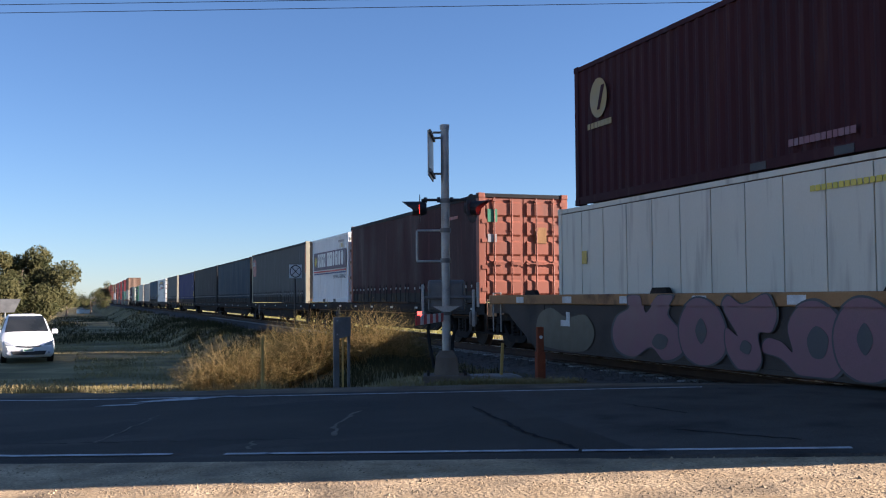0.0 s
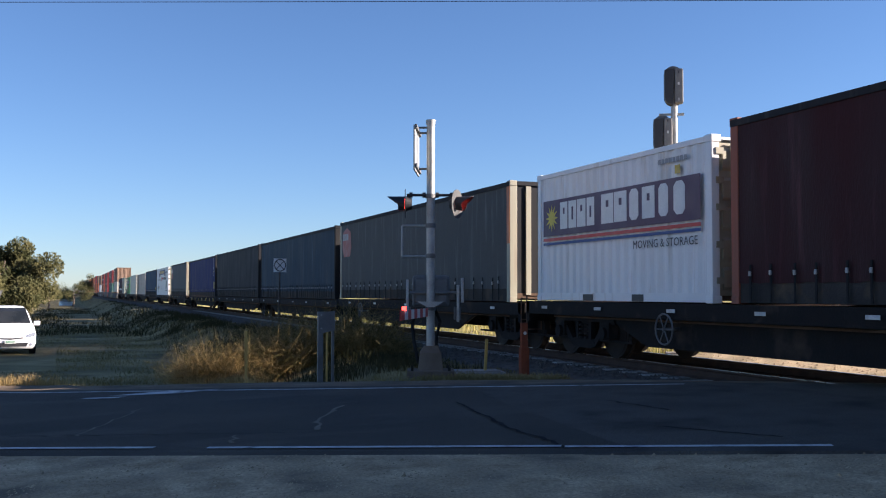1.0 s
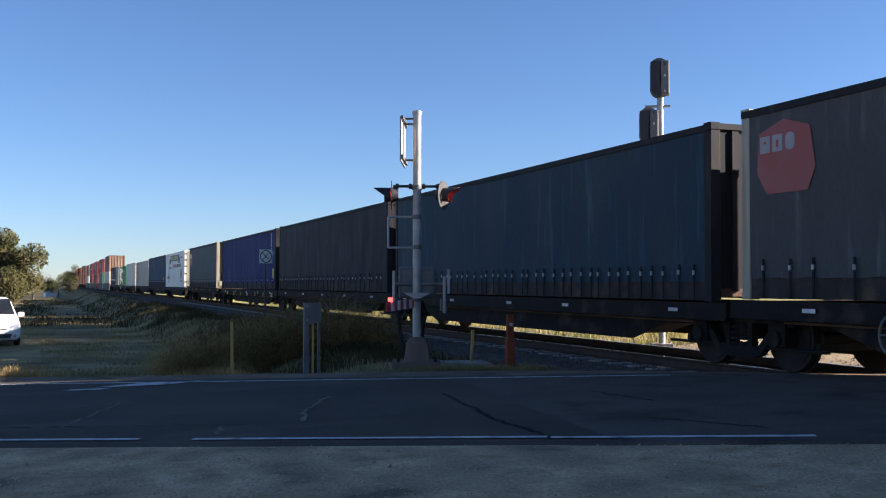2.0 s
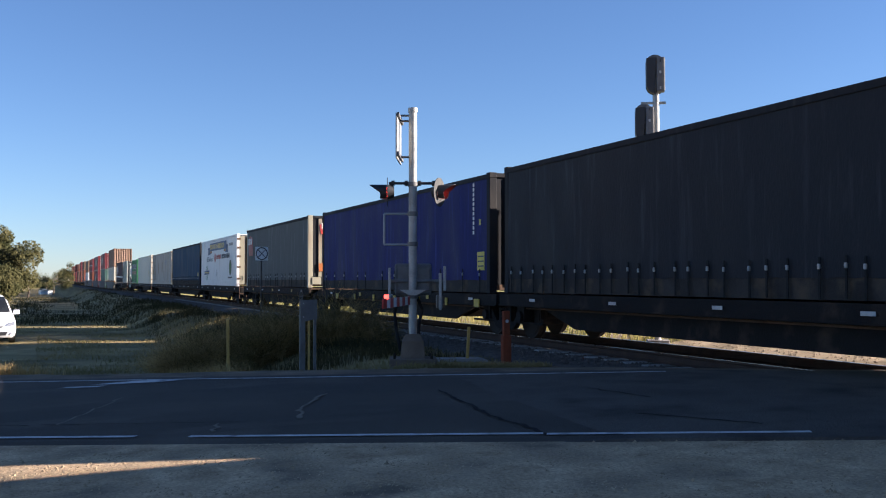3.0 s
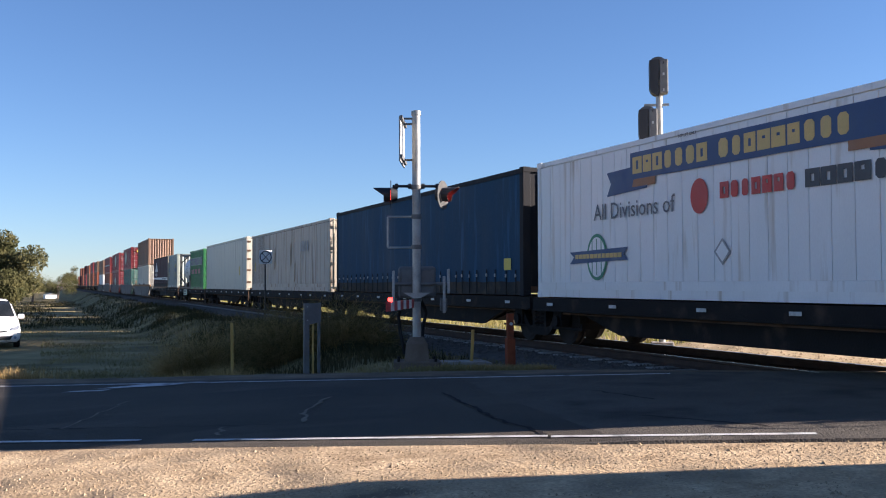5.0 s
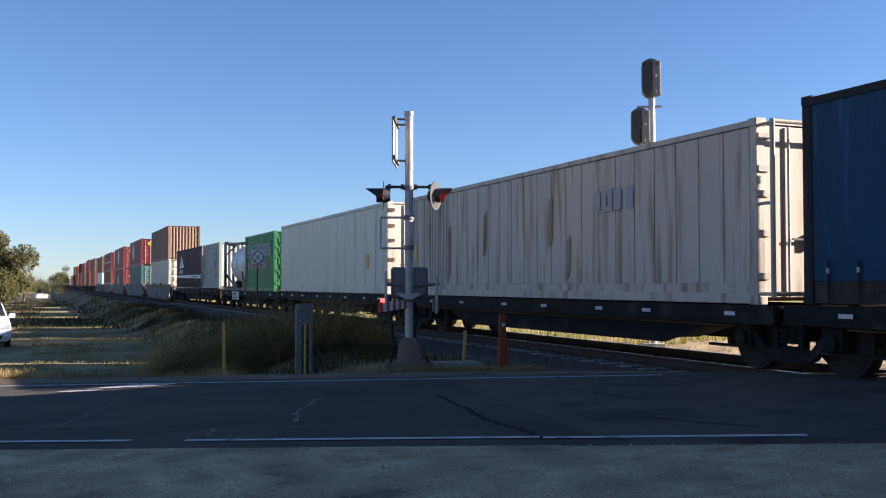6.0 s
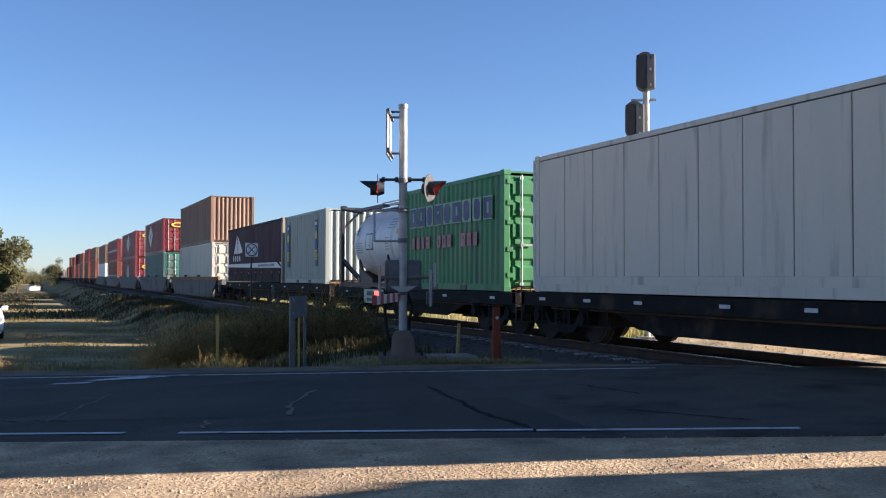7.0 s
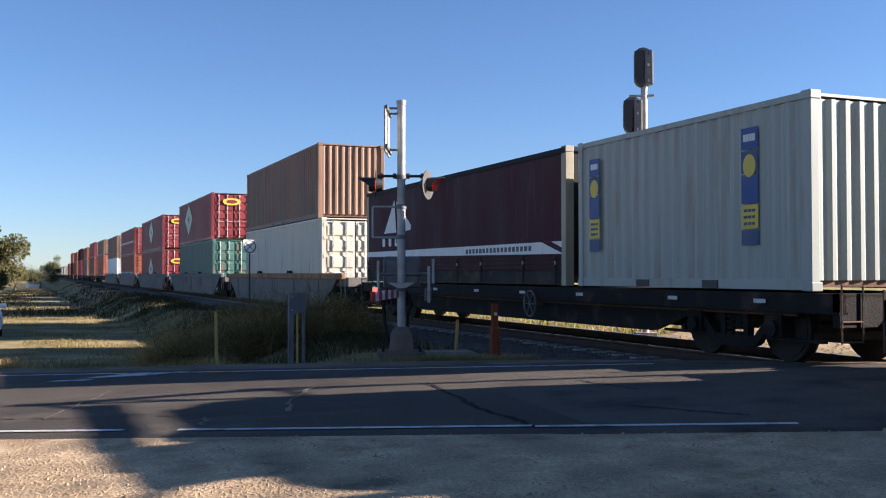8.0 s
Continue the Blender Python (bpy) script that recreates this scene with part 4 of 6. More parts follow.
# five cloth-sided boxes on an articulated set
ART = [
    ("olive_grey", 43.26, 57.84, cl_grey, post_beige, 26, 1.25),
    ("steel_blue", 58.55, 73.22, cl_blue, rail_dark, 40, 1.20),
    ("charcoal", 73.95, 88.68, cl_dark, rail_dark, 32, 1.20),
    ("royal_blue", 89.45, 103.85, cl_royal, rail_dark, 12, 1.18),
]
names = {"olive_grey": "grey curtain container with beige ribbed end and orange stripe", "steel_blue": "steel blue curtain container with dark posts",
         "charcoal": "charcoal curtain container with buckled straps", "royal_blue": "royal blue curtain container with yellow label"}
for i, (nm, a, b, mat, post, straps, z) in enumerate(ART):
    c = curtainsider("curtain_container", names[nm], a, b - a, 2.70, z, mat, post, straps)
    L = b - a
    if nm == "olive_grey":
        decal(c, L, "emblem", [(0.35, 1.75), (0.55, 1.45), (1.35, 1.45), (1.5, 1.75), (1.4, 2.3), (0.9, 2.45), (0.4, 2.3)], ink["salmon"], 0.003, label="faded red emblem")
        bars(c, L, 0.4, 1.15, 2.02, 2.25, 3, ink["grey"], 0.006)
        part("post_stripe", M().box(-FACE - 0.004, -FACE + 0.1, 0.01, 0.165, 1.3, 2.6), post_orange, c, "orange stripe on the post")
        part("placard", M().box(0.1, 0.6, 0.005, 0.018, 1.9, 2.3), ink["red"], c, "red placard")
    if nm == "royal_blue":
        for k in range(11):
            decal(c, L, "lettering_bar", block(13.46, 13.55, 1.35 + k * 0.11, 1.43 + k * 0.11), ink["white"], 0.003)
        decal(c, L, "label_plate", block(13.72, 14.12, 0.52, 0.94), ink["yellow"], 0.003, label="yellow label with dark lines")
        for k in range(3):
            decal(c, L, "lettering_bar", block(13.76, 14.08, 0.60 + k * 0.11, 0.63 + k * 0.11), ink["dark"], 0.006)
        decal(c, L, "label_plate", block(13.82, 13.92, 1.55, 1.68), ink["yellow"], 0.003)
    lo, hi = a - (0.35 if i else 0.55), b + (0.05 if nm == "royal_blue" else 0.35)
    w = flat_wagon(lo, hi, z, [1.0] if i == 0 else [0.0], (i == 0, False), None, 5, yellow=nm == "royal_blue")
    if i == 0:
        handwheel(w, 12.3)
    if nm == "royal_blue":
        for k in range(7):
            yy = 0.9 + k * 1.95
            part("yellow_latch", M().box(-1.25, -1.22, yy, yy + (0.12 if k % 3 else 0.28), 0.62, 0.80), marker_yellow, w)

scf2 = curtainsider("curtain_container", "grey curtain container with cream end posts and red emblem", 105.95, 12.19, 2.72, 1.20, cl_olive, post_beige, 18)
decal(scf2, 12.19, "emblem", [(0.45, 1.72), (0.6, 1.45), (1.5, 1.45), (1.55, 1.72), (1.4, 2.3), (0.75, 2.42), (0.42, 2.2)], ink["salmon"], 0.003, label="faded red emblem")
bars(scf2, 12.19, 0.38, 1.3, 1.98, 2.28, 3, ink["white"], 0.006)
part("placard", M().prism([(-0.72, 2.02), (0.45, 1.98), (0.45, 2.5), (-0.5, 2.52), (-0.78, 2.36)], 'y', 0.0, 0.015), ink["red"], scf2, "red placard with white blocks")
for x in (-0.70, -0.42, -0.14):
    part("letter_block", M().box(x, x + 0.24, -0.006, -0.002, 2.22, 2.44), ink["white"], scf2)
part("end_sill", M().box(-1.05, 1.05, 0.0, 0.02, 0.13, 0.42), rail_dark, scf2)
for x in (-1.06, -0.5, 0.1, 0.7):
    part("end_foot", M().box(x, x + 0.34, -0.02, 0.0, 0.13, 0.40), post_beige, scf2)
part("post_stripe", M().box(-0.80, -0.60, -0.004, 0.02, 0.62, 0.92), post_orange, scf2)
flat_wagon(105.85, 119.0, 1.20, (-1.1, 11.4), (False, True), 0.9, 7, yellow=True)

# the white box with a banner
lin_wagon = flat_wagon(120.2, 133.65, 1.18, (1.6,), (True, False), None, 6)
lin = reefer("reefer_container", "white insulated container with banner, emblem and door end", 121.0, 12.35, 2.70, 1.18, white_paint, 30, post_beige)
LL = 12.35
decal(lin, LL, "banner_tail", [(2.74, 1.80), (4.02, 1.86), (4.02, 2.26), (2.74, 2.22), (2.88, 2.02)], ink["navy"], 0.006)
decal(lin, LL, "banner_tail", [(9.77, 1.82), (8.86, 1.87), (8.86, 2.28), (9.77, 2.25), (9.63, 2.03)], ink["navy"], 0.006)
decal(lin, LL, "banner_fold", [(3.57, 1.90), (4.27, 1.90), (4.27, 2.03), (3.62, 2.03)], ink["bronze"], 0.010)
decal(lin, LL, "banner_fold", [(9.21, 1.90), (8.51, 1.90), (8.51, 2.03), (9.16, 2.03)], ink["bronze"], 0.010)
decal(lin, LL, "banner", block(3.52, 9.26, 2.03, 2.48), ink["navy"], 0.012, label="navy banner")
bars(lin, LL, 3.59, 5.68, 2.12, 2.40, 7, ink["gold"], 0.016)
bars(lin, LL, 5.9, 8.59, 2.12, 2.40, 9, ink["gold"], 0.016)
words(lin, LL, "All Divisions of", 2.27, 1.41, 0.41, ink["slate"], proud=0.008)
decal(lin, LL, "emblem", disc(5.44, 1.60, 0.22, 0.27), ink["red"], 0.006, label="round red emblem")
bars(lin, LL, 5.93, 7.58, 1.52, 1.76, 7, ink["red"], 0.006)
bars(lin, LL, 7.73, 10.32, 1.52, 1.76, 9, ink["dark"], 0.006)
decal(lin, LL, "emblem", disc(10.53, 0.98, 0.36, 0.42), ink["dark"], 0.006)
decal(lin, LL, "emblem", disc(10.53, 0.98, 0.24, 0.36), ink["leaf"], 0.010, label="green leaf emblem")
bars(lin, LL, 9.93, 11.13, 0.42, 0.50, 12, ink["dark"], 0.006)
decal(lin, LL, "emblem", disc(2.37, 0.75, 0.36, 0.42), ink["green"], 0.006, label="green globe emblem")
decal(lin, LL, "emblem", disc(2.37, 0.75, 0.30, 0.36), white_paint, 0.009)
for k in (-0.16, 0.0, 0.16):
    decal(lin, LL, "emblem_line", block(2.37 + k - 0.012, 2.37 + k + 0.012, 0.42, 1.08), ink["green"], 0.0115)
decal(lin, LL, "emblem_ribbon", [(1.39, 0.64), (1.54, 0.76), (1.39, 0.86), (3.43, 0.90), (3.28, 0.78), (3.43, 0.68)], ink["navy"], 0.0145)
bars(lin, LL, 1.59, 3.23, 0.73, 0.81, 12, ink["gold"], 0.019)
decal(lin, LL, "emblem", [(5.79, 0.74), (5.99, 0.54), (6.19, 0.74), (5.99, 0.94)], ink["grey"], 0.006)
decal(lin, LL, "emblem", [(5.84, 0.74), (5.99, 0.59), (6.14, 0.74), (5.99, 0.89)], white_paint, 0.009)
words(lin, LL, "TOP LIFT ONLY", 4.9, 2.56, 0.07, ink["dark"], proud=0.008)
bars(lin, LL, 10.1, 11.3, 2.16, 2.30, 10, ink["grey"], 0.006)
part("placard", M().prism([(0.55, 1.55), (0.80, 1.80), (0.55, 2.05), (0.30, 1.80)], 'y', 0.0, 0.009), ink["mint"], lin, "diamond placard on the door")
handwheel(lin_wagon, 0.35, -0.35, 1.56, 0.27)
part("brake_stand", M().box(-0.32, -0.12, 0.30, 0.42, 0.9, 1.35).box(-0.27, -0.17, 0.32, 0.40, 1.35, 1.62).box(0.05, 0.5, 0.30, 0.55, 0.9, 1.08), deck_rust, lin_wagon, "rusty handbrake stand", bevel=0.012)
grime = material("door_grime", (0.14, 0.08, 0.04), (0.30, 0.20, 0.11), 2.5, 0.8, 0, 0.02, 30, (1, 1, 0.3))
for x0, x1, z0, z1 in ((-0.76, -0.66, 0.14, 2.5), (-0.06, 0.03, 0.14, 2.4)):
    part("grime_streak", M().box(x0, x1, 0.012, 0.0185, z0, z1), grime, lin, "brown grime streak down the door")

nav = curtainsider("curtain_container", "navy blue curtain container with dark posts", 134.0, 14.55, 2.70, 1.20, cl_navy, rail_dark, 30)
decal(nav, 14.55, "label_plate", block(13.6, 13.95, 0.55, 0.8), ink["yellow"], 0.003)
flat_wagon(133.7, 149.0, 1.20, (0.0,), (False, False), None, 7)
tan = reefer("reefer_container", "dirty tan insulated container with brown-stained seams", 149.45, 14.45, 2.60, 1.18, tan_paint, 24)
for k in range(14):
    u = 0.22 + 0.19 * k + (0.35 if k > 4 else 0)
    decal(tan, 14.45, "pressed_groove", block(u, u + 0.022, 0.32, 2.46), CACHE["seam_grime"], 0.004)
for u, z0, z1 in ((3.1, 0.4, 1.7), (5.2, 0.9, 1.9), (8.3, 1.0, 2.0), (9.0, 0.35, 1.2)):
    decal(tan, 14.45, "rust_stain", [(u, z0), (u + 0.16, z0 + 0.1), (u + 0.2, z1), (u + 0.05, z1 - 0.1)], stain_brown, 0.003, label="brown rust stain")
bars(tan, 14.45, 10.0, 11.4, 1.55, 1.95, 4, ink["grey"], 0.008)
decal(tan, 14.45, "label_plate", block(0.8, 1.0, 0.9, 1.3), marker_yellow, 0.008)
cage = M()
for x in (-1.15, 1.15):
    cage.cyl((x, -0.25, 0.1), (x, -0.25, 2.55), 0.035, 8)
    for zz in (0.15, 1.4, 2.5):
        cage.cyl((x, -0.25, zz), (x, 0.05, zz), 0.025, 8)
cage.cyl((-1.15, -0.25, 2.52), (1.15, -0.25, 2.52), 0.03, 8)
cage.cyl((-1.15, -0.25, 0.15), (1.15, -0.25, 0.15), 0.03, 8)
part("guard_frame", cage, post_beige, tan, "pale tubular guard frame at the end")
flat_wagon(149.1, 164.5, 1.18, (0.0, 14.0), (False, True), None, 8)
flat_wagon(165.0, 179.6, 1.18, (1.3, 13.2), (True, True), None, 8)
wht = reefer("reefer_container", "off-white insulated container with seamed sides and door end", 165.37, 13.55, 2.67, 1.18, cream_paint, 13, cream_paint)
decal(wht, 13.55, "label_plate", block(11.55, 11.85, 0.75, 1.2), marker_yellow, 0.008)
for sg in (-1, 1):
    part("vertical_stile", M().box(-FACE - 0.006, -FACE + 0.03, 1.05, 1.2, 0.02, 2.65), cream_paint, wht)
    break
for x in (-1.12,):
    rk = M().cyl((x, 13.75, 0.05), (x, 13.75, 2.62), 0.035, 8).cyl((x, 13.55, 2.57), (x, 13.75, 2.57), 0.03, 8).cyl((x, 13.55, 0.1), (x, 13.75, 0.1), 0.03, 8)
    part("guard_frame", rk, white_paint, wht)

tank_wagon = flat_wagon(179.8, 193.2, 1.16, (1.5, 11.7), (True, True), None, 5)
plate = part("name_plate", M().box(-1.262, -1.236, 8.3, 10.05, 0.46, 0.86), ink["mint"], tank_wagon, "weathered white plate with dark bars")
part("plate_bar", M().box(-1.268, -1.263, 8.9, 9.75, 0.68, 0.80).box(-1.268, -1.263, 8.7, 9.75, 0.52, 0.60), ink["dark"], plate)
grn = iso("shipping_container", "green corrugated container with navy and red bars", 180.35, 6.06, 2.59, 1.16, green_paint)
bars(grn, 6.06, 0.35, 5.55, 1.60, 2.06, 9, ink["purple"], 0.008, 0.86, edge=ink["leaf_pale"])
bars(grn, 6.06, 0.5, 1.85, 1.02, 1.32, 4, ink["rose"], 0.008, 0.75)
bars(grn, 6.06, 2.25, 3.25, 1.02, 1.32, 3, ink["rose"], 0.008, 0.75)
bars(grn, 6.06, 3.75, 4.75, 1.02, 1.32, 3, ink["rose"], 0.008, 0.75)


def tank_container(s, L, H, z):
    ob = rides(thing("tank_container", "white tank container in a black open frame", "tank container", group="containers on the train"), s, z)
    t = M()
    n, r, zc = 40, 1.03, 1.34
    prof = [(0.42, 0.0), (0.44, 0.45), (0.55, 0.80), (0.72, 0.97), (0.95, r), (2.0, r), (L - 2.0, r), (L - 0.95, r), (L - 0.72, 0.97), (L - 0.55, 0.80), (L - 0.44, 0.45), (L - 0.42, 0.0)]
    for y, rr in prof:
        for i in range(n):
            a = 2 * math.pi * i / n
            t.v.append((rr * math.cos(a), y, zc + rr * math.sin(a)))
    for j in range(len(prof) - 1):
        for i in range(n):
            t.f.append((j * n + i, j * n + (i + 1) % n, (j + 1) * n + (i + 1) % n, (j + 1) * n + i))
            t.k.append(0)
    tw = part("tank", t, white_paint, ob, smooth=True)
    for y in (1.35, 2.5, 3.55, 4.7):
        bd = M()
        for i in range(n):
            a, b = 2 * math.pi * i / n, 2 * math.pi * (i + 1) / n
            bd.add([(rr * math.cos(q), yy, zc + rr * math.sin(q)) for rr, yy, q in ((r + 0.008, y - 0.03, a), (r + 0.008, y + 0.03, a), (r + 0.008, y + 0.03, b), (r + 0.008, y - 0.03, b))], [(0, 1, 2, 3)])
        part("band", bd, white_paint, tw)
    fr = 0.055
    for y in (0.07, L - 0.07):
        for x in (-1.16, 1.16):
            part("corner_post", M().box(x - fr, x + fr, y - fr, y + fr, 0.1, H - 0.1), black_steel, ob, bevel=0.01)
        for zz in (0.1, H - 0.1):
            part("end_beam", M().box(-1.12, 1.12, y - fr, y + fr, zz - 0.06, zz + 0.06), black_steel, ob)
        for x in (-1, 1):
            for z0, z1 in ((0.1, 0.75), (H - 0.1, H - 0.7)):
                part("brace", M().cyl((x * 1.12, y, z1), (x * 0.5, y, z0), 0.04, 8), black_steel, ob)
    for x in (-1.16, 1.16):
        for y0, y1 in ((0.1, 1.3), (L - 0.1, L - 1.3)):
            part("brace", M().cyl((x, y0, 0.9), (x * 0.8, y1, 0.25), 0.04, 8), black_steel, ob)
            part("brace", M().cyl((x, y0, H - 0.12), (x * 0.75, y1, H - 0.3), 0.035, 8), black_steel, ob)
        part("bottom_beam", M().box(x - 0.05, x + 0.05, 0.1, L - 0.1, 0.02, 0.14), black_steel, ob)
    part("walkway", M().box(-0.25, 0.25, 1.2, L - 1.2, H - 0.18, H - 0.15), galv, ob)
    part("manhole", M().cyl((0, L * 0.5, zc + 1.0), (0, L * 0.5, zc + 1.16), 0.3, 20), galv, ob)
    part("handrail", M().tube([(-0.6, 1.6, H - 0.22), (-0.6, 1.6, H - 0.05), (-0.6, 3.6, H - 0.05), (-0.6, 3.6, H - 0.22)], 0.02, 6), galv, ob)
    for y in (1.0, L - 1.0):
        part("saddle", M().prism([(-0.95, 0.1), (0.95, 0.1), (0.75, 0.5), (-0.75, 0.5)], 'y', y - 0.1, y + 0.1), black_steel, ob)
    for x in (-1.08, 1.02):
        part("gusset", M().prism([(0.12, 0.1), (1.55, 0.1), (1.75, 0.95), (1.45, 0.55), (0.12, 0.3)], 'x', x, x + 0.06), black_steel, ob, "black triangular side gusset")
        part("gusset", M().prism([(L - 2.9, 0.1), (L - 1.75, 0.1), (L - 1.55, 0.85), (L - 1.95, 0.5), (L - 2.9, 0.24)], 'x', x, x + 0.06), black_steel, ob)
    part("sun_shield", M().prism([(-0.75, H - 0.2), (-0.72, H - 0.12), (0.0, H - 0.02), (0.72, H - 0.12), (0.75, H - 0.2), (0.0, H - 0.09)], 'y', 1.0, 2.6), cream_paint, ob, "bent pale shield on the tank top")
    part("hose_tray", M().box(-0.95, -0.7, 2.6, L - 0.4, H - 0.22, H - 0.14), mech_grey, ob)
    castings(ob, L, H, black_steel)
    # painted notes on the tank's flank, bent round it
    def flank(y0, y1, z0, z1, mat, nm="note_bar", pr=0.006):
        m = M()
        a0, a1 = math.asin((z0 - zc) / r), math.asin((z1 - zc) / r)
        for i in range(4):
            p, q = lerp(a0, a1, i / 4), lerp(a0, a1, (i + 1) / 4)
            m.add([(-(r + pr) * math.cos(g), yy, zc + (r + pr) * math.sin(g)) for g, yy in ((p, y0), (p, y1), (q, y1), (q, y0))], [(0, 1, 2, 3)])
        part(nm, m, mat, tw)
    rng = random.Random(8)
    for k in range(5):
        flank(L - 1.75 + 0.1 * rng.random(), L - 0.95 - 0.2 * rng.random(), 1.05 + k * 0.07, 1.072 + k * 0.07, ink["grey"])
    flank(L - 1.25, L - 1.1, 1.6, 1.85, ink["dark"])
    flank(L - 2.75, L - 2.05, 1.12, 1.62, ink["navy"])
    flank(L - 2.70, L - 2.45, 1.16, 1.58, white_paint, pr=0.010)
    flank(L - 2.38, L - 2.10, 1.16, 1.58, white_paint, pr=0.010)
    for k in range(4):
        flank(1.35, 2.0, 1.95 - k * 0.08, 1.975 - k * 0.08, ink["grey"])
    for k in range(5):
        flank(1.75, 2.1, 1.42 - k * 0.08, 1.445 - k * 0.08, ink["grey"])
    flank(1.0, 1.16, 1.5, 1.68, ink["yellow"])
    return ob


tank_container(186.55, 5.95, 2.59, 1.16)

flat_wagon(193.8, 213.2, 1.22, (2.3, 17.0), (True, True), 8.2, 8)
gry = iso("shipping_container", "pale grey corrugated container with blue and yellow vertical signs", 194.3, 5.9, 2.59, 1.23, grey_paint, "corr")
for u0, u1 in ((0.42, 0.76), (4.55, 4.90)):
    for z0, z1, mt in ((1.95, 2.25, "blue"), (1.62, 1.93, "navy"), (1.2, 1.6, "blue"), (0.85, 1.18, "yellow"), (0.62, 0.83, "navy")):
        decal(gry, 5.9, "sign_panel", block(u0, u1, z0, z1), ink[mt], 0.004, label="painted vertical sign panel")
    decal(gry, 5.9, "sign_disc", disc((u0 + u1) / 2, 1.72, 0.13, 0.16), ink["yellow"], 0.010)
    bars(gry, 5.9, u0 + 0.05, u1 - 0.05, 2.06, 2.16, 4, ink["white"], 0.010)
    for k in range(3):
        bars(gry, 5.9, u0 + 0.05, u1 - 0.05, 0.90 + 0.09 * k, 0.94 + 0.09 * k, 3, ink["navy"], 0.010, 0.85)
part("sign_panel", M().box(0.35, 0.75, 0.0, 0.012, 2.05, 2.4), ink["blue"], gry)
cev = curtainsider("curtain_container", "plum curtain container with white band and triangle emblem", 200.65, 11.95, 2.62, 1.23, cl_plum, post_beige, 8)
CL = 11.95
decal(cev, CL, "white_band", [(0.1, 0.72), (11.8, 0.60), (11.8, 0.84), (0.1, 0.86)], ink["white"], 0.003, label="white band along the cloth")
decal(cev, CL, "emblem", [(1.6, 1.35), (2.45, 2.25), (2.6, 1.35)], ink["white"], 0.003, label="white sail emblem")
decal(cev, CL, "emblem", [(2.75, 1.35), (2.6, 2.2), (3.75, 1.5), (3.7, 1.38)], ink["white"], 0.003)
bars(cev, CL, 1.3, 3.4, 0.98, 1.25, 4, ink["white"], 0.003, 0.55)
bars(cev, CL, 7.3, 10.6, 0.68, 0.78, 18, ink["dark"], 0.006, 0.7)
decal(cev, CL, "band_corner", [(11.0, 0.84), (11.8, 0.62), (11.8, 0.72), (11.4, 0.84)], cl_plum, 0.006)
for k in range(4):
    decal(cev, CL, "tie_rail", block(0.2, 11.75, 0.30 + k * 0.09, 0.33 + k * 0.09), cl_maroon, 0.004)

# double-stacked well wagons
well_wagon(214.4, 235.0, 1.48, well_grey, sill_ochre, "grey well wagon with rusty top sill", (1.1, 19.5))
iso("shipping_container", "off-white corrugated container standing in the well wagon", 217.6, 13.0, 3.06, 0.34, cream_paint, endmat=cream_paint, pockets=False)
iso("shipping_container", "brown corrugated container stacked on the white one", 218.05, 12.4, 2.62, 3.405, brown_paint, "corr")
well_wagon(236.0, 257.5, 1.48, well_grey, well_grey, "grey well wagon with dark bogies", (1.1, 20.4))
iso("shipping_container", "teal corrugated container standing in the well wagon", 239.8, 13.0, 3.02, 0.34, teal_paint, pockets=False)
rd = iso("shipping_container", "red corrugated container with pale diamond emblem on top", 240.3, 12.9, 2.6, 3.365, bright_red)


def diamond(ob, L, u, z):
    decal(ob, L, "emblem", [(u - 1.6, z), (u, z - 0.95), (u + 1.6, z), (u, z + 0.95)], ink["mint"], 0.004, label="pale diamond emblem")
    decal(ob, L, "emblem", [(u - 0.5, z), (u, z - 0.25), (u + 0.5, z), (u, z + 0.25)], bright_red, 0.010)
    badge = part("emblem", M().prism(disc(-0.1, 2.1, 0.5, 0.2), 'y', -0.05, -0.042), ink["yellow"], ob, "yellow oval emblem on the door")
    part("emblem_centre", M().prism(disc(-0.1, 2.1, 0.3, 0.1), 'y', -0.056, -0.052), bright_red, badge)


diamond(rd, 12.9, 4.4, 1.5)
well_wagon(258.3, 280.5, 1.48, well_grey, well_grey, "grey well wagon with dark bogies", (1.1, 21.1))
for z, nm in ((0.34, "red corrugated container with diamond emblem in the well wagon"), (3.365, "red corrugated container with diamond emblem stacked above")):
    diamond(iso("shipping_container", nm, 262.4, 15.2, 3.02 if z < 1 else 2.6, z, bright_red, pockets=False), 15.2, 7.5, 1.5)
well_wagon(281.3, 302.6, 1.48, well_grey, well_grey, "grey well wagon with dark bogies", (1.1, 20.2))
for z, nm in ((0.34, "faded red container in the well wagon"), (3.365, "faded red container with white stripe stacked above")):
    c = iso("shipping_container", nm, 284.6, 15.2, 3.02 if z < 1 else 2.6, z, bright_red if z > 1 else red_paint, pockets=False)
    decal(c, 15.2, "stripe", block(0.6, 14.4, 1.15, 1.35), ink["grey"], 0.006)
well_wagon(303.4, 324.0, 1.48, well_grey, well_grey, "grey well wagon with dark bogies", (1.1, 19.5))
iso("shipping_container", "white container in the well wagon", 305.5, 14.6, 2.98, 0.34, white_paint, pockets=False)
iso("shipping_container", "olive brown container stacked on the white one", 305.5, 14.6, 2.6, 3.325, brown_paint, pockets=False)
FAR = [orange_paint, red_paint, brown_paint, bright_red, orange_paint, maroon_paint, red_paint]
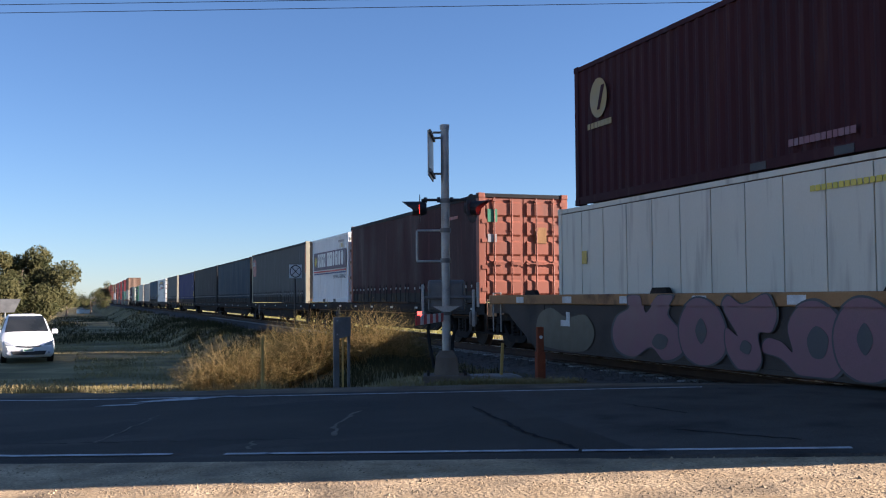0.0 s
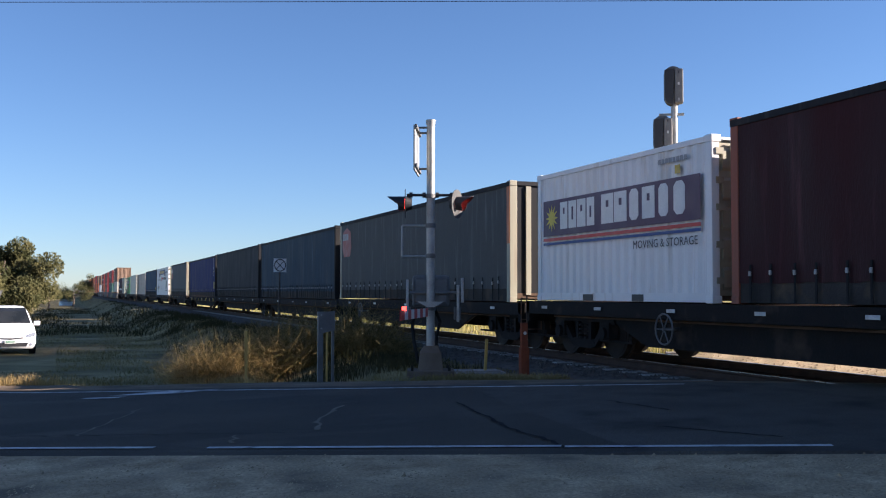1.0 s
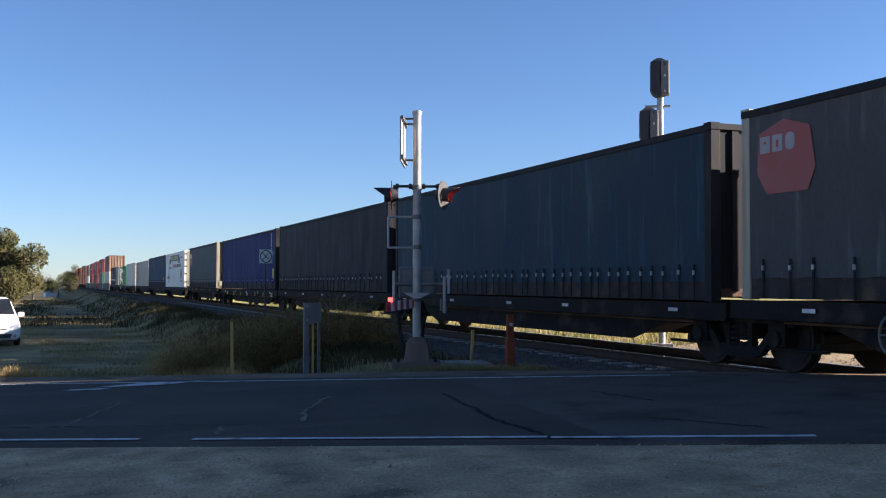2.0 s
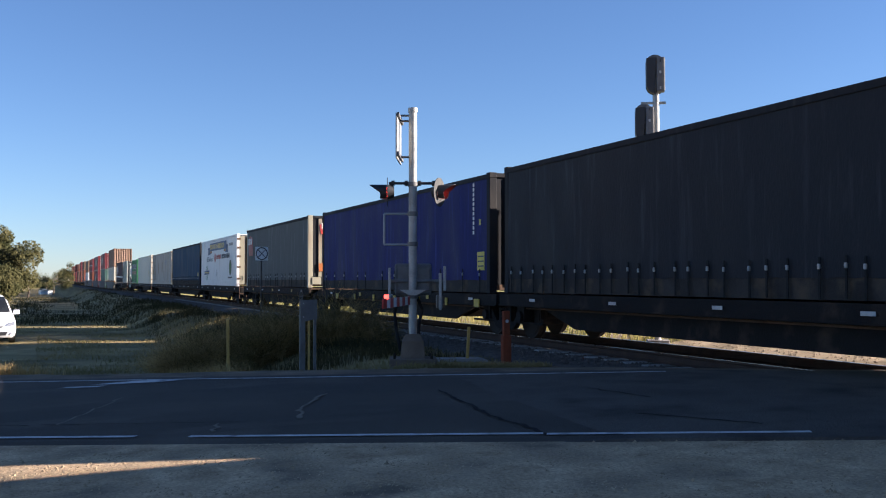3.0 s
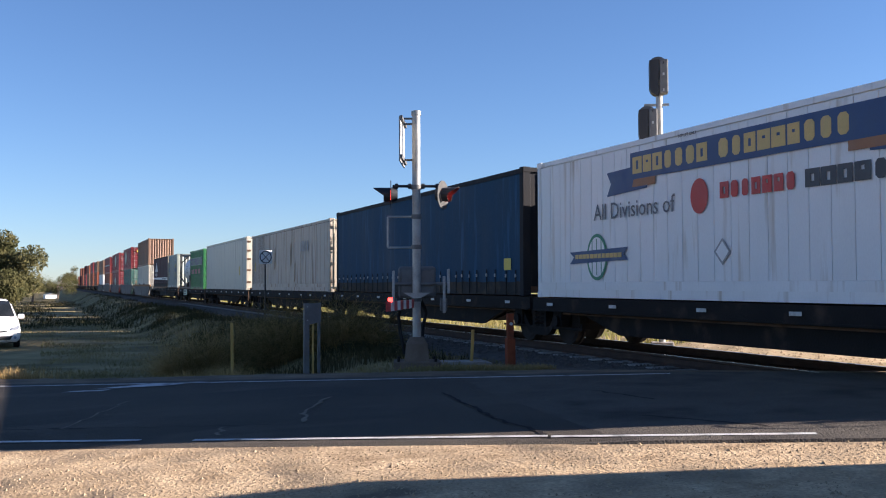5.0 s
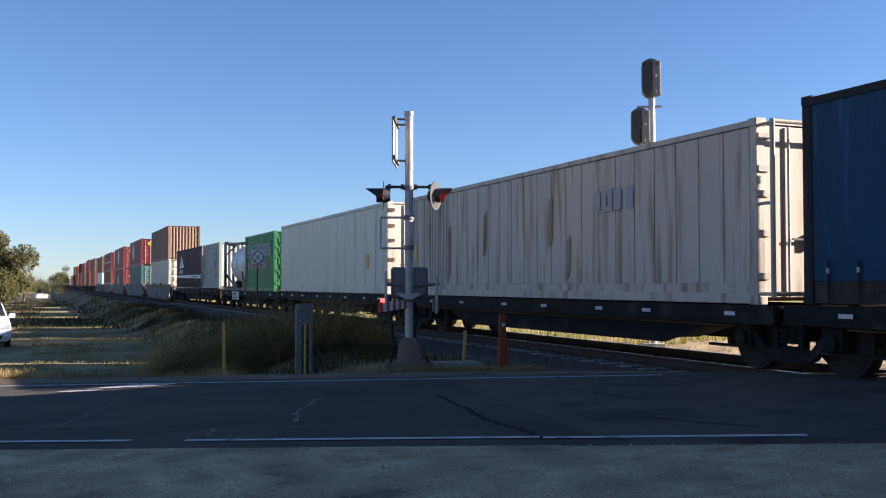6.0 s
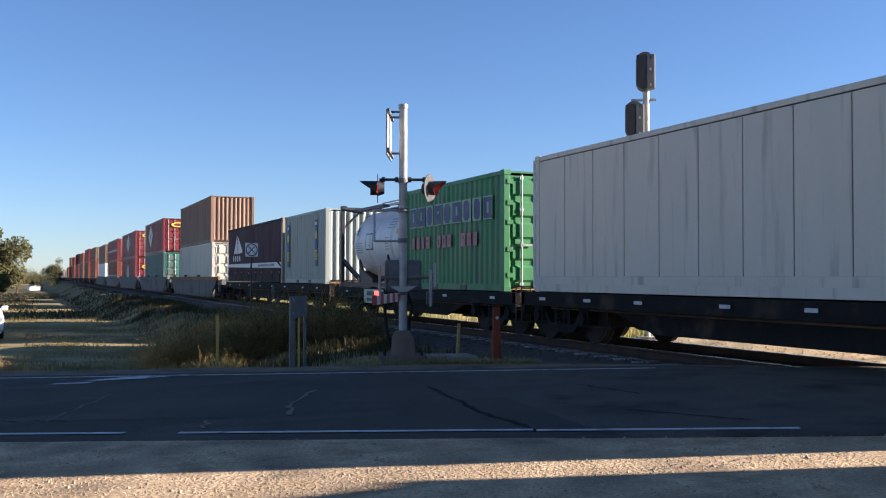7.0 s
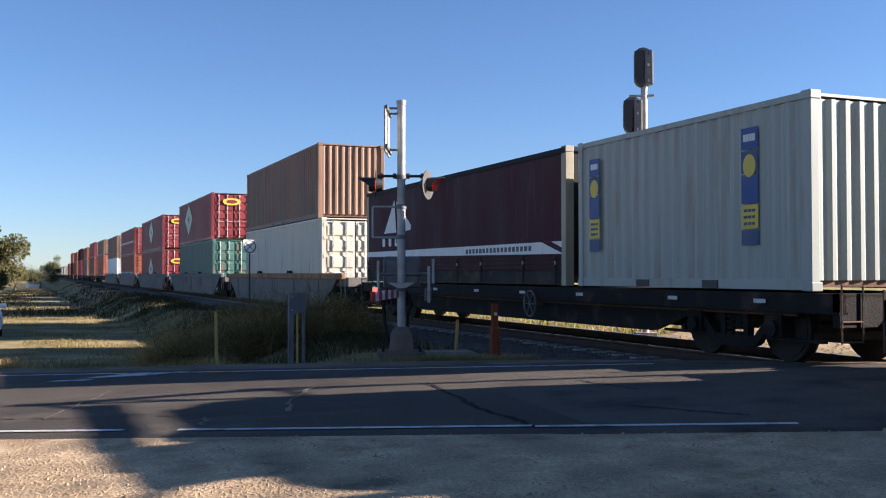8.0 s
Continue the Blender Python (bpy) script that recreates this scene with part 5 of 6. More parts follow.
for i, mt in enumerate(FAR):
    s = 324.8 + i * 21.3
    flat_wagon(s, s + 20.4, 1.22, (2.2, 18.2), (True, True), None, 0)
    c = iso("shipping_container", "weathered red-brown container far along the train", s + 3.5, 13.7, 2.9, 1.23, mt, pockets=False)
    if i < 6:
        iso("shipping_container", "orange-brown container stacked far along the train", s + 3.5, 13.7, 2.3 if i % 2 else 2.05, 4.135, FAR[(i + 2) % 7], pockets=False)
for i in range(14):
    s = 475 + i * 21.0
    flat_wagon(s, s + 20.2, 1.22, (2.2, 18.0), (True, True), None, 0)
    iso("shipping_container", "grey container on a distant flat wagon", s + 2.5, 14.6 if i % 3 else 6.06, 2.0 + 0.59 * (i % 2), 1.23, (grey_paint, tan_paint, cream_paint, teal_paint)[i % 4], pockets=False)

# ---- level crossing ----
lens_red = glow("red_lamp_glow", (1.0, 0.05, 0.03), 1.9)
sign_white = material("sign_white", (0.72, 0.72, 0.68), (0.84, 0.84, 0.80), 4, 0.5, 0, 0, 40, (1, 1, 1), (0.4, 0.36, 0.3), 0.25, 4)
boom_red = material("boom_red", (0.42, 0.03, 0.03), (0.55, 0.05, 0.04), 4, 0.5)
rusty_orange = material("rusty_orange_paint", (0.17, 0.045, 0.022), (0.27, 0.075, 0.035), 6, 0.75, 0, 0.03, 40, (1, 1, 1), (0.14, 0.05, 0.03), 0.4, 6)
stake_yellow = material("faded_yellow_timber", (0.42, 0.27, 0.08), (0.56, 0.38, 0.13), 6, 0.8, 0, 0.03, 40, (3, 3, 0.4))
plate_grey = material("lamp_plate_grey", (0.07, 0.07, 0.068), (0.11, 0.11, 0.105), 4, 0.7, 0, 0.02, 40)
old_concrete = material("stained_concrete", (0.13, 0.10, 0.075), (0.22, 0.17, 0.13), 3.0, 0.9, 0, 0.05, 50)
ALONG = math.degrees(math.atan2(-0.326, 0.945))     # heading of the road


def lamp_head(parent, x, turn):
    """One flashing lamp: round backing plate, hood, lens, case. Local -x is its front before the turn."""
    m = pose(x, 0, 3.10, 0, 0, turn)

    def at(shape):
        shape.v = [tuple(m @ Vector(v)) for v in shape.v]
        return shape
    b = part("lamp_backing", at(M().cyl((0.0, 0, 0), (0.012, 0, 0), 0.265, 32)), plate_grey if turn else black_steel, parent, "round lamp backing plate")
    part("lamp_case", at(M().cyl((0.014, 0, 0), (0.13, 0, 0), 0.14, 20, 0.10)), black_steel, b)
    hood = M()
    n = 14
    for i in range(n + 1):
        a = lerp(-0.35 * math.pi, 1.35 * math.pi, i / n)
        for xx, ln in ((-0.004, 0), (-0.02 - 0.30 * (0.35 + 0.65 * max(0, math.sin(a))), 0)):
            for r in (0.135, 0.128):
                hood.v.append((xx, r * math.cos(a), r * math.sin(a)))
    for i in range(n):
        a, c = i * 4, (i + 1) * 4
        hood.f += [(a, a + 2, c + 2, c), (a + 1, c + 1, c + 3, a + 3), (a + 2, a + 3, c + 3, c + 2)]
        hood.k += [0, 0, 0]
    part("lamp_hood", at(hood), black_steel, b, "black lamp hood")
    part("lamp_lens", at(M().cyl((-0.03, 0, 0), (-0.002, 0, 0), 0.06, 20, 0.098)), lens_red, b, "glowing red lens")


def crossing_signal():
    ob = thing("crossing_signal", "grey level crossing mast with red flashing lamps and lowered boom", "crossing signal", pose(6.24, 17.2, 0.0, 0, 0, ALONG))
    part("footing", M().prism([(-0.42, -0.35), (0.42, -0.35), (0.42, 0.09), (-0.42, 0.09)], 'y', -0.42, 0.42), old_concrete, ob, "stained concrete footing slab", bevel=0.01)
    f = M()
    for z, w in ((0.09, 0.225), (0.40, 0.19), (0.52, 0.12)):
        f.v += [(-w, -w, z), (w, -w, z), (w, w, z), (-w, w, z)]
    for j in range(2):
        for i in range(4):
            f.f.append((j * 4 + i, j * 4 + (i + 1) % 4, j * 4 + 4 + (i + 1) % 4, j * 4 + 4 + i))
            f.k.append(0)
    f.f.append((8, 9, 10, 11))
    f.k.append(0)
    base = part("mast_base", f, old_concrete, ob, "weathered cast mast base", bevel=0.012)
    bolt = M().cyl((0, 0, 0), (0, 0, 0.06), 0.025, 6).mesh("bolt", wheel_steel)
    for x in (-0.33, 0.33):
        for y in (-0.33, 0.33):
            part("bolt", bolt, wheel_steel, base, at=pose(x, y, 0.085))
    part("mast", M().cyl((0, 0, 0.5), (0, 0, 4.58), 0.075, 24), galv, ob, smooth=True)
    part("mast_cap", M().cyl((0, 0, 4.56), (0, 0, 4.64), 0.088, 24), galv, ob, smooth=True)
    for z in (3.24, 2.7, 2.15, 1.2):
        part("clamp", M().cyl((0, 0, z - 0.04), (0, 0, z + 0.04), 0.095, 20), mech_grey, ob, smooth=True)
    # warning board turned to the traffic on the road, with angle irons behind it
    bd = part("target_board", M().box(-0.012, 0.012, -0.55, 0.55, 3.66, 4.46), galv, ob, "dull metal back of a warning board", at=pose(-0.26, 0.0, 0, 0, 0, -4.5))
    for z in (4.44, 3.74):
        part("angle_iron", M().box(0.014, 0.05, -0.56, 0.56, z - 0.03, z + 0.03), mech_grey, bd)
    for z in (4.50, 4.40, 3.74):
        part("sign_bracket", M().cyl((-0.22, 0.0, z), (0, 0.0, z), 0.02, 8), mech_grey, ob)
    part("lamp_arm", M().cyl((-0.42, 0, 3.26), (0.44, 0, 3.26), 0.026, 10), black_steel, ob)
    for x in (-0.36, -0.12, 0.12, 0.38):
        part("arm_fitting", M().cyl((x - 0.03, 0, 3.26), (x + 0.03, 0, 3.26), 0.05, 12), black_steel, ob)
    for x in (-0.40, 0.42):
        part("lamp_drop", M().cyl((x, 0, 3.28), (x, 0, 3.08), 0.035, 10), black_steel, ob)
    lamp_head(ob, -0.47, 0)
    lamp_head(ob, 0.49, 155)
    part("guard_loop", M().tube([(0, 0, 2.70), (-0.52, 0, 2.70), (-0.52, 0, 2.14), (0, 0, 2.14)], 0.02, 8), galv, ob, "bent pipe guard")
    # boom drive and counterweights
    mech = part("boom_drive", M().box(-0.33, 0.35, 0.08, 0.42, 1.22, 1.80), mech_grey, ob, "grey boom drive case", bevel=0.05)
    part("drive_lid", M().box(-0.29, 0.31, 0.055, 0.08, 1.30, 1.74), mech_grey, mech, bevel=0.02)
    for x, z0, z1 in ((-0.42, 1.05, 1.72), (0.50, 0.95, 1.62), (0.58, 1.30, 1.75)):
        part("counterweight_arm", M().box(x - 0.025, x + 0.025, -0.05, 0.07, z0, z1), galv, ob, bevel=0.012)
    part("arm_shaft", M().cyl((-0.44, 0.02, 1.48), (0.6, 0.02, 1.48), 0.03, 10), mech_grey, ob)
    for x in (-0.42, 0.50):
        part("counterweight", M().box(x - 0.06, x + 0.06, 0.10, 0.50, 0.98, 1.22), mech_grey, ob, bevel=0.02)
    tray = M().prism([(-0.24, 1.32), (0.24, 1.32), (0.07, 1.22), (-0.07, 1.22)], 'y', -0.14, -0.09)
    part("clamp_bracket", tray, galv, ob)
    n = 9
    for i in range(n):
        a, b = lerp(-0.1, -3.25, i / n), lerp(-0.1, -3.25, (i + 1) / n)
        xo, xb = lerp(-0.06, -0.50, i / n), lerp(-0.06, -0.50, (i + 1) / n)
        s = M()
        s.add([(x + dx, y, z) for x, y in ((xo, a), (xb, b)) for dx in (-0.012, 0.012) for z in (1.05, 1.20)],
              [(0, 1, 3, 2), (4, 6, 7, 5), (0, 4, 5, 1), (2, 3, 7, 6), (0, 2, 6, 4), (1, 5, 7, 3)])
        part("boom_stripe", s, boom_red if i % 2 == 0 else sign_white, ob, "red boom section" if i % 2 == 0 else "white boom section")
    part("boom_lamp", M().cyl((-0.45, -2.9, 1.19), (-0.45, -2.9, 1.26), 0.035, 14), lens_red, ob, "small red boom lamp")
    part("cable", M().tube([(0.05, 0.2, 1.25), (0.18, 0.3, 0.95), (0.12, 0.28, 0.7), (0.10, 0.2, 0.3)], 0.03, 8), rubber, ob)
    part("cable", M().tube([(-0.25, 0.15, 1.2), (-0.33, 0.2, 0.9), (-0.30, 0.2, 0.6), (-0.22, 0.15, 0.2)], 0.03, 8), rubber, ob)


crossing_signal()


def marker_posts():
    ob = thing("equipment_marker", "pale grey metal panel on two posts among weeds", "marker post", pose(4.30, 17.6, height(4.3, 17.6) - 0.03))
    top = 1.14 - height(4.3, 17.6) + 0.03
    part("post", M().prism([(-0.055, 0), (0.045, 0), (0.045, top), (-0.055, top)], 'y', -0.03, 0.03), mech_grey, ob, bevel=0.008)
    part("post", M().box(0.20, 0.245, -0.02, 0.02, 0, top - 0.03), mech_grey, ob)
    part("post", M().box(0.09, 0.12, -0.05, -0.02, 0, top - 0.08), stake_yellow, ob, "thin timber post")
    part("panel", M().prism([(-0.05, top - 0.40), (0.25, top - 0.33), (0.25, top + 0.01), (-0.05, top - 0.01)], 'y', -0.055, -0.035), mech_grey, ob, "dull grey panel")
    for z in (top - 0.06, top - 0.3):
        part("bolt", M().cyl((0.0, -0.07, z), (0.0, -0.05, z), 0.012, 8), galv, ob)
    ob = thing("bollard", "rusty orange post with a small round reflector", "post", pose(7.58, 16.08, height(7.58, 16.08) - 0.02))
    part("shaft", M().box(-0.06, 0.06, -0.04, 0.04, 0, 0.98), rusty_orange, ob, bevel=0.012)
    part("foot_block", M().box(-0.08, 0.08, -0.06, 0.06, 0, 0.55), rusty_orange, ob, bevel=0.015)
    part("reflector", M().cyl((0, -0.05, 0.80), (0, -0.04, 0.80), 0.03, 14), marker_white, ob, "round white reflector")
    for x, y, h, tl in ((7.48, 17.6, 0.72, 3), (3.2, 18.8, 1.36, -1)):
        ob = thing("stake", "faded yellow timber stake in the ground", "stake", pose(x, y, height(x, y) - 0.06, 0, tl))
        part("shaft", M().box(-0.026, 0.026, -0.02, 0.02, 0, h), stake_yellow, ob, bevel=0.005)
    ob = thing("pit_cover", "pale concrete cable pit cover on the ground", "pit cover", pose(7.35, 17.75, height(7.35, 17.75), 0, 0, -12))
    part("frame", M().box(-0.52, 0.52, -0.34, 0.34, -0.05, 0.045), concrete, ob, bevel=0.01)
    part("lid", M().box(-0.44, 0.44, -0.27, 0.27, 0.045, 0.065), concrete, ob, bevel=0.01)


marker_posts()


def railway_signal():
    ob = thing("railway_signal", "tall galvanised railway signal with two dark oval heads", "railway signal", pose(13.0, 19.5, 0.1, 0, 0, -30))
    part("mast", M().cyl((0, 0, 0), (0, 0, 6.05), 0.075, 20), galv, ob, smooth=True)
    part("base_plate", M().box(-0.25, 0.25, -0.25, 0.25, -0.15, 0.06), concrete, ob, bevel=0.02)
    for cx, cz, hh in ((-0.02, 6.12, 0.47), (-0.27, 5.02, 0.44)):
        def oval(r, hz, x0):
            pts = []
            for i in range(28):
                a = 2 * math.pi * (i + 0.5) / 28
                pts.append((x0 + r * math.cos(a), cz + (hz - r) * (1 if math.sin(a) > 0 else -1) + r * math.sin(a)))
            return pts
        hd = part("signal_head", M().prism(oval(0.21, hh, cx), 'y', -0.02, 0.0), mech_grey, ob, "grey rounded signal backing")
        low = [(u, z) for u, z in oval(0.2, hh - 0.01, cx) if u < cx + 0.02 and z < cz + hh - 0.10]
        low = sorted([p for p in low if p[1] < cz], key=lambda p: p[0]) + [(cx + 0.02, cz + hh - 0.10), (cx - 0.2, cz + hh - 0.12)]
        part("signal_hood", M().prism(low, 'y', -0.22, -0.02), black_steel, hd, "black signal hood")
        part("head_case", M().box(cx + 0.022, cx + 0.215, -0.24, -0.02, cz - hh + 0.05, cz + hh - 0.10), mech_grey, hd, bevel=0.03)
        for dz, w in ((0.02, 0.022), (-0.34, 0.016), (0.28, 0.014)):
            part("case_plate", M().box(cx + 0.11 - w, cx + 0.11 + w, -0.246, -0.238, cz + dz - 0.03, cz + dz + 0.03), marker_white if dz < 0.1 else black_steel, hd)
        part("head_neck", M().cyl((cx + 0.03, -0.03, cz - hh - 0.16), (cx + 0.03, -0.03, cz - hh + 0.06), 0.055, 12), galv, hd)
    part("cross_arm", M().box(-0.34, 0.22, -0.03, 0.03, 5.45, 5.50), galv, ob)
    part("bracket", M().cyl((-0.27, -0.05, 5.02), (0, 0, 5.02), 0.03, 8), galv, ob)


railway_signal()


def whistle_board():
    g = height(7.0, 34.6)
    ob = thing("whistle_sign", "white square board with a black circled cross on a post", "trackside sign", pose(7.0, 34.6, g, 0, 0, 11))
    c = 2.50 - g
    part("post", M().cyl((0, 0.03, -0.1), (0, 0.03, c + 0.2), 0.028, 10), black_steel, ob)
    part("board", M().box(-0.235, 0.235, -0.006, 0.0, c - 0.235, c + 0.235), sign_white, ob)
    ring = M()
    k = 32
    for y in (-0.013, -0.009):
        for r in (0.185, 0.22):
            ring.v += [(r * math.cos(2 * math.pi * i / k), y, c + r * math.sin(2 * math.pi * i / k)) for i in range(k)]
    for i in range(k):
        j = (i + 1) % k
        ring.f += [(i, j, k + j, k + i), (2 * k + i, 3 * k + i, 3 * k + j, 2 * k + j), (i, 2 * k + i, 2 * k + j, j), (k + i, k + j, 3 * k + j, 3 * k + i)]
        ring.k += [0] * 4
    part("painted_circle", ring, ink["dark"], ob)
    for sg in (-1, 1):
        part("painted_stroke", M().prism([(-0.145 - 0.014, c - sg * 0.13), (-0.13, c - sg * 0.145 - 0.0), (0.145, c + sg * 0.13), (0.13, c + sg * 0.145)], 'y', -0.0172 - 0.002 * sg, -0.0135 - 0.002 * sg), ink["dark"], ob)


whistle_board()

# ---- overhead wires along the road ----
for z, drop in ((6.22, 0.0), (6.335, -0.06)):
    cu = M()
    pts = []
    for i in range(41):
        u = lerp(-40, 45, i / 40)
        x, y = along(u, 16.0 + drop)
        pts.append((x, y, z - 0.10 + 0.00012 * (u - 2) ** 2 + 0.012 * (u + 3)))
    single("overhead_wire", cu.tube(pts, 0.005, 6), rubber, "thin black overhead wire above the road", "cable", group="overhead wires")

# ---- parked people carrier ----
car_white = material("white_car_paint", (0.70, 0.70, 0.71), (0.80, 0.80, 0.80), 1.0, 0.25, 0, 0, 60)
glass_dark = material("tinted_glass", (0.015, 0.018, 0.02), (0.03, 0.033, 0.036), 1.5, 0.08)
lamp_glass = material("headlamp_glass", (0.30, 0.34, 0.42), (0.55, 0.58, 0.64), 6.0, 0.12, 0.3)


def build_car():
    ob = thing("people_carrier", "white people carrier parked on dirt facing the road", "car", pose(-1.75, 39.2, height(-1.75, 39.2), 0, 0, 6))
    # ring of one side: sill, waist, belt, glass top, roof; y from the nose to the tail
    secs = [(0.00, 0.62, 0.72, 0.74, 0.30, 0.55, 0.60), (0.12, 0.80, 0.86, 0.84, 0.22, 0.62, 0.72), (0.45, 0.86, 0.90, 0.86, 0.20, 0.70, 0.86), (0.95, 0.88, 0.90, 0.84, 0.20, 0.82, 1.00),
            (1.25, 0.88, 0.90, 0.80, 0.20, 0.95, 1.12), (1.75, 0.88, 0.90, 0.68, 0.20, 1.00, 1.52), (2.15, 0.88, 0.90, 0.64, 0.20, 1.00, 1.70), (3.2, 0.88, 0.90, 0.63, 0.20, 1.02, 1.74), (4.3, 0.86, 0.89, 0.60, 0.24, 1.02, 1.68), (4.75, 0.78, 0.82, 0.55, 0.34, 1.0, 1.45)]
    b = M()
    for y, a, w, r, z0, zb, zt in secs:
        half = [(a * 0.9, z0), (a, z0 + 0.08), (w, lerp(z0, zb, 0.55)), (w - 0.01, zb), (lerp(w, r, 0.75), lerp(zb, zt, 0.75)), (r - 0.06, zt - 0.01), (r * 0.5, zt + 0.012)]
        b.v += [(-x, y, z) for x, z in half] + [(x, y, z) for x, z in half[::-1]]
    k = 14
    for j in range(len(secs) - 1):
        for i in range(k):
            b.f.append((j * k + i, j * k + (i + 1) % k, (j + 1) * k + (i + 1) % k, (j + 1) * k + i))
            b.k.append(0)
    b.f += [tuple(range(k)), tuple(range((len(secs) - 1) * k, len(secs) * k))[::-1]]
    b.k += [0, 0]
    body = part("body", b, car_white, ob, smooth=True)
    ws = M()
    for y, z, w in ((1.19, 1.13, 0.75), (1.72, 1.55, 0.635), (2.0, 1.675, 0.60)):
        ws.v += [(-w, y, z), (w, y, z), (-w, y + 0.03, z - 0.04), (w, y + 0.03, z - 0.04)]
    for j in (0, 4):
        ws.f += [(j, j + 1, j + 5, j + 4), (j + 2, j + 6, j + 7, j + 3), (j, j + 4, j + 6, j + 2), (j + 1, j + 3, j + 7, j + 5)]
        ws.k += [0] * 4
    ws.f += [(0, 2, 3, 1), (8, 9, 11, 10)]
    ws.k += [0, 0]
    part("windscreen", ws, glass_dark, ob, "dark windscreen")
    for sg in (-1, 1):
        part("side_window", M().add([(sg * 0.895, 1.7, 1.05), (sg * 0.90, 4.2, 1.06), (sg * 0.68, 4.1, 1.58), (sg * 0.70, 2.2, 1.58), (sg * 0.87, 1.7, 1.05), (sg * 0.87, 4.2, 1.06), (sg * 0.65, 4.1, 1.58), (sg * 0.67, 2.2, 1.58)],
                                    [(0, 1, 2, 3), (4, 7, 6, 5), (0, 4, 5, 1), (1, 5, 6, 2), (2, 6, 7, 3), (3, 7, 4, 0)]), glass_dark, ob)
        hl = M().prism([(sg * 0.44, 0.60), (sg * 0.80, 0.66), (sg * 0.84, 0.82), (sg * 0.62, 0.74)], 'y', 0.02, 0.30)
        part("headlight", hl, lamp_glass, ob, "clear headlight", bevel=0.015)
        part("fog_lamp", M().cyl((sg * 0.68, -0.012, 0.38), (sg * 0.68, 0.1, 0.38), 0.05, 14), lamp_glass, ob)
        mr = part("mirror", M().box(sg * 0.98 - 0.11, sg * 0.98 + 0.11, 1.30, 1.42, 1.02, 1.19), car_white, ob, bevel=0.035, smooth=True)
        for y in (0.92, 3.85):
            w = part("wheel", M().cyl((sg * 0.70, y, 0.32), (sg * 0.895, y, 0.32), 0.32, 26), rubber, ob, smooth=True)
            part("rim", M().cyl((sg * 0.85, y, 0.32), (sg * 0.90, y, 0.32), 0.20, 20), galv, w)
    part("lower_grille", M().prism([(-0.52, 0.30), (0.52, 0.30), (0.60, 0.44), (-0.60, 0.44)], 'y', -0.022, 0.05), black_steel, ob, "black lower grille", bevel=0.01)
    part("upper_grille", M().prism([(-0.42, 0.60), (0.0, 0.555), (0.42, 0.60), (0.42, 0.635), (0.0, 0.60), (-0.42, 0.635)], 'y', -0.02, 0.06), black_steel, ob)
    part("badge", M().cyl((0, -0.02, 0.585), (0, 0.03, 0.60), 0.05, 16), galv, ob)
    part("number_plate", M().box(-0.19, 0.19, -0.045, -0.024, 0.42, 0.53), sign_white, ob, "white number plate with a plain bar")
    part("plate_bar", M().box(-0.15, 0.15, -0.052, -0.048, 0.455, 0.50), ink["green"], ob)
    for sg in (-1, 1):
        part("wiper", M().cyl((sg * 0.1, 1.20, 1.14), (sg * 0.1 + 0.5, 1.28, 1.18), 0.01, 6), rubber, ob)


build_car()


def give_way_back():
    g = height(-2.6, 46)
    ob = thing("road_sign", "back of a dull triangular road sign on a post", "road sign", pose(-3.0, 46, g, 0, 0, 8))
    part("post", M().cyl((0, 0.03, 0), (0, 0.03, 2.3), 0.03, 10), galv, ob)
    part("plate", M().prism([(-0.62, 2.35), (0.62, 2.35), (0.36, 1.78), (-0.36, 1.78)], 'y', -0.004, 0.0), mech_grey, ob, "dull unpainted sign back", bevel=0.0)


give_way_back()

# ---- plants ----
straw = material("straw", (0.24, 0.165, 0.06), (0.52, 0.37, 0.16), 3, 0.85, 0, 0, 30, thin=0.45)
field_grass = material("field_grass_blades", (0.11, 0.105, 0.04), (0.40, 0.31, 0.14), 0.45, 0.9, 0, 0, 30, thin=0.35)
# blades beyond the track, coloured lighter than field_grass to look sunlit
sunlit_tone_blades = material("sunlit_grass_blades", (0.20, 0.21, 0.05), (0.46, 0.38, 0.14), 0.6, 0.9, 0, 0, 30, thin=0.35)
bark = material("bark", (0.12, 0.09, 0.065), (0.26, 0.20, 0.15), 3, 0.9, 0, 0.05, 20, (1, 1, 0.3))
gum_leaf = material("gum_leaves", (0.038, 0.046, 0.017), (0.125, 0.112, 0.043), 0.8, 0.7, 0, 0, 20, thin=0.3)


def blades(places, rng, h0, h1, lean, width):
    """Thin bent blades rooted at the given places, three points a blade."""
    m = M()
    for x, y, z in places:
        h, a, b = rng.uniform(h0, h1), rng.uniform(0, 2 * math.pi), rng.uniform(0, 2 * math.pi)
        l = lean * h * rng.random()
        w = width * rng.uniform(0.6, 1.4)
        dx, dy = w * math.cos(b), w * math.sin(b)
        mx, my = x + 0.35 * l * math.cos(a), y + 0.35 * l * math.sin(a)
        m.add([(x - dx, y - dy, z - 0.02), (x + dx, y + dy, z - 0.02), (mx + dx * 0.7, my + dy * 0.7, z + 0.6 * h), (mx - dx * 0.7, my - dy * 0.7, z + 0.6 * h),
               (x + l * math.cos(a), y + l * math.sin(a), z + h * (1 - 0.25 * rng.random()))], [(0, 1, 2, 3), (3, 2, 4)])
    return m


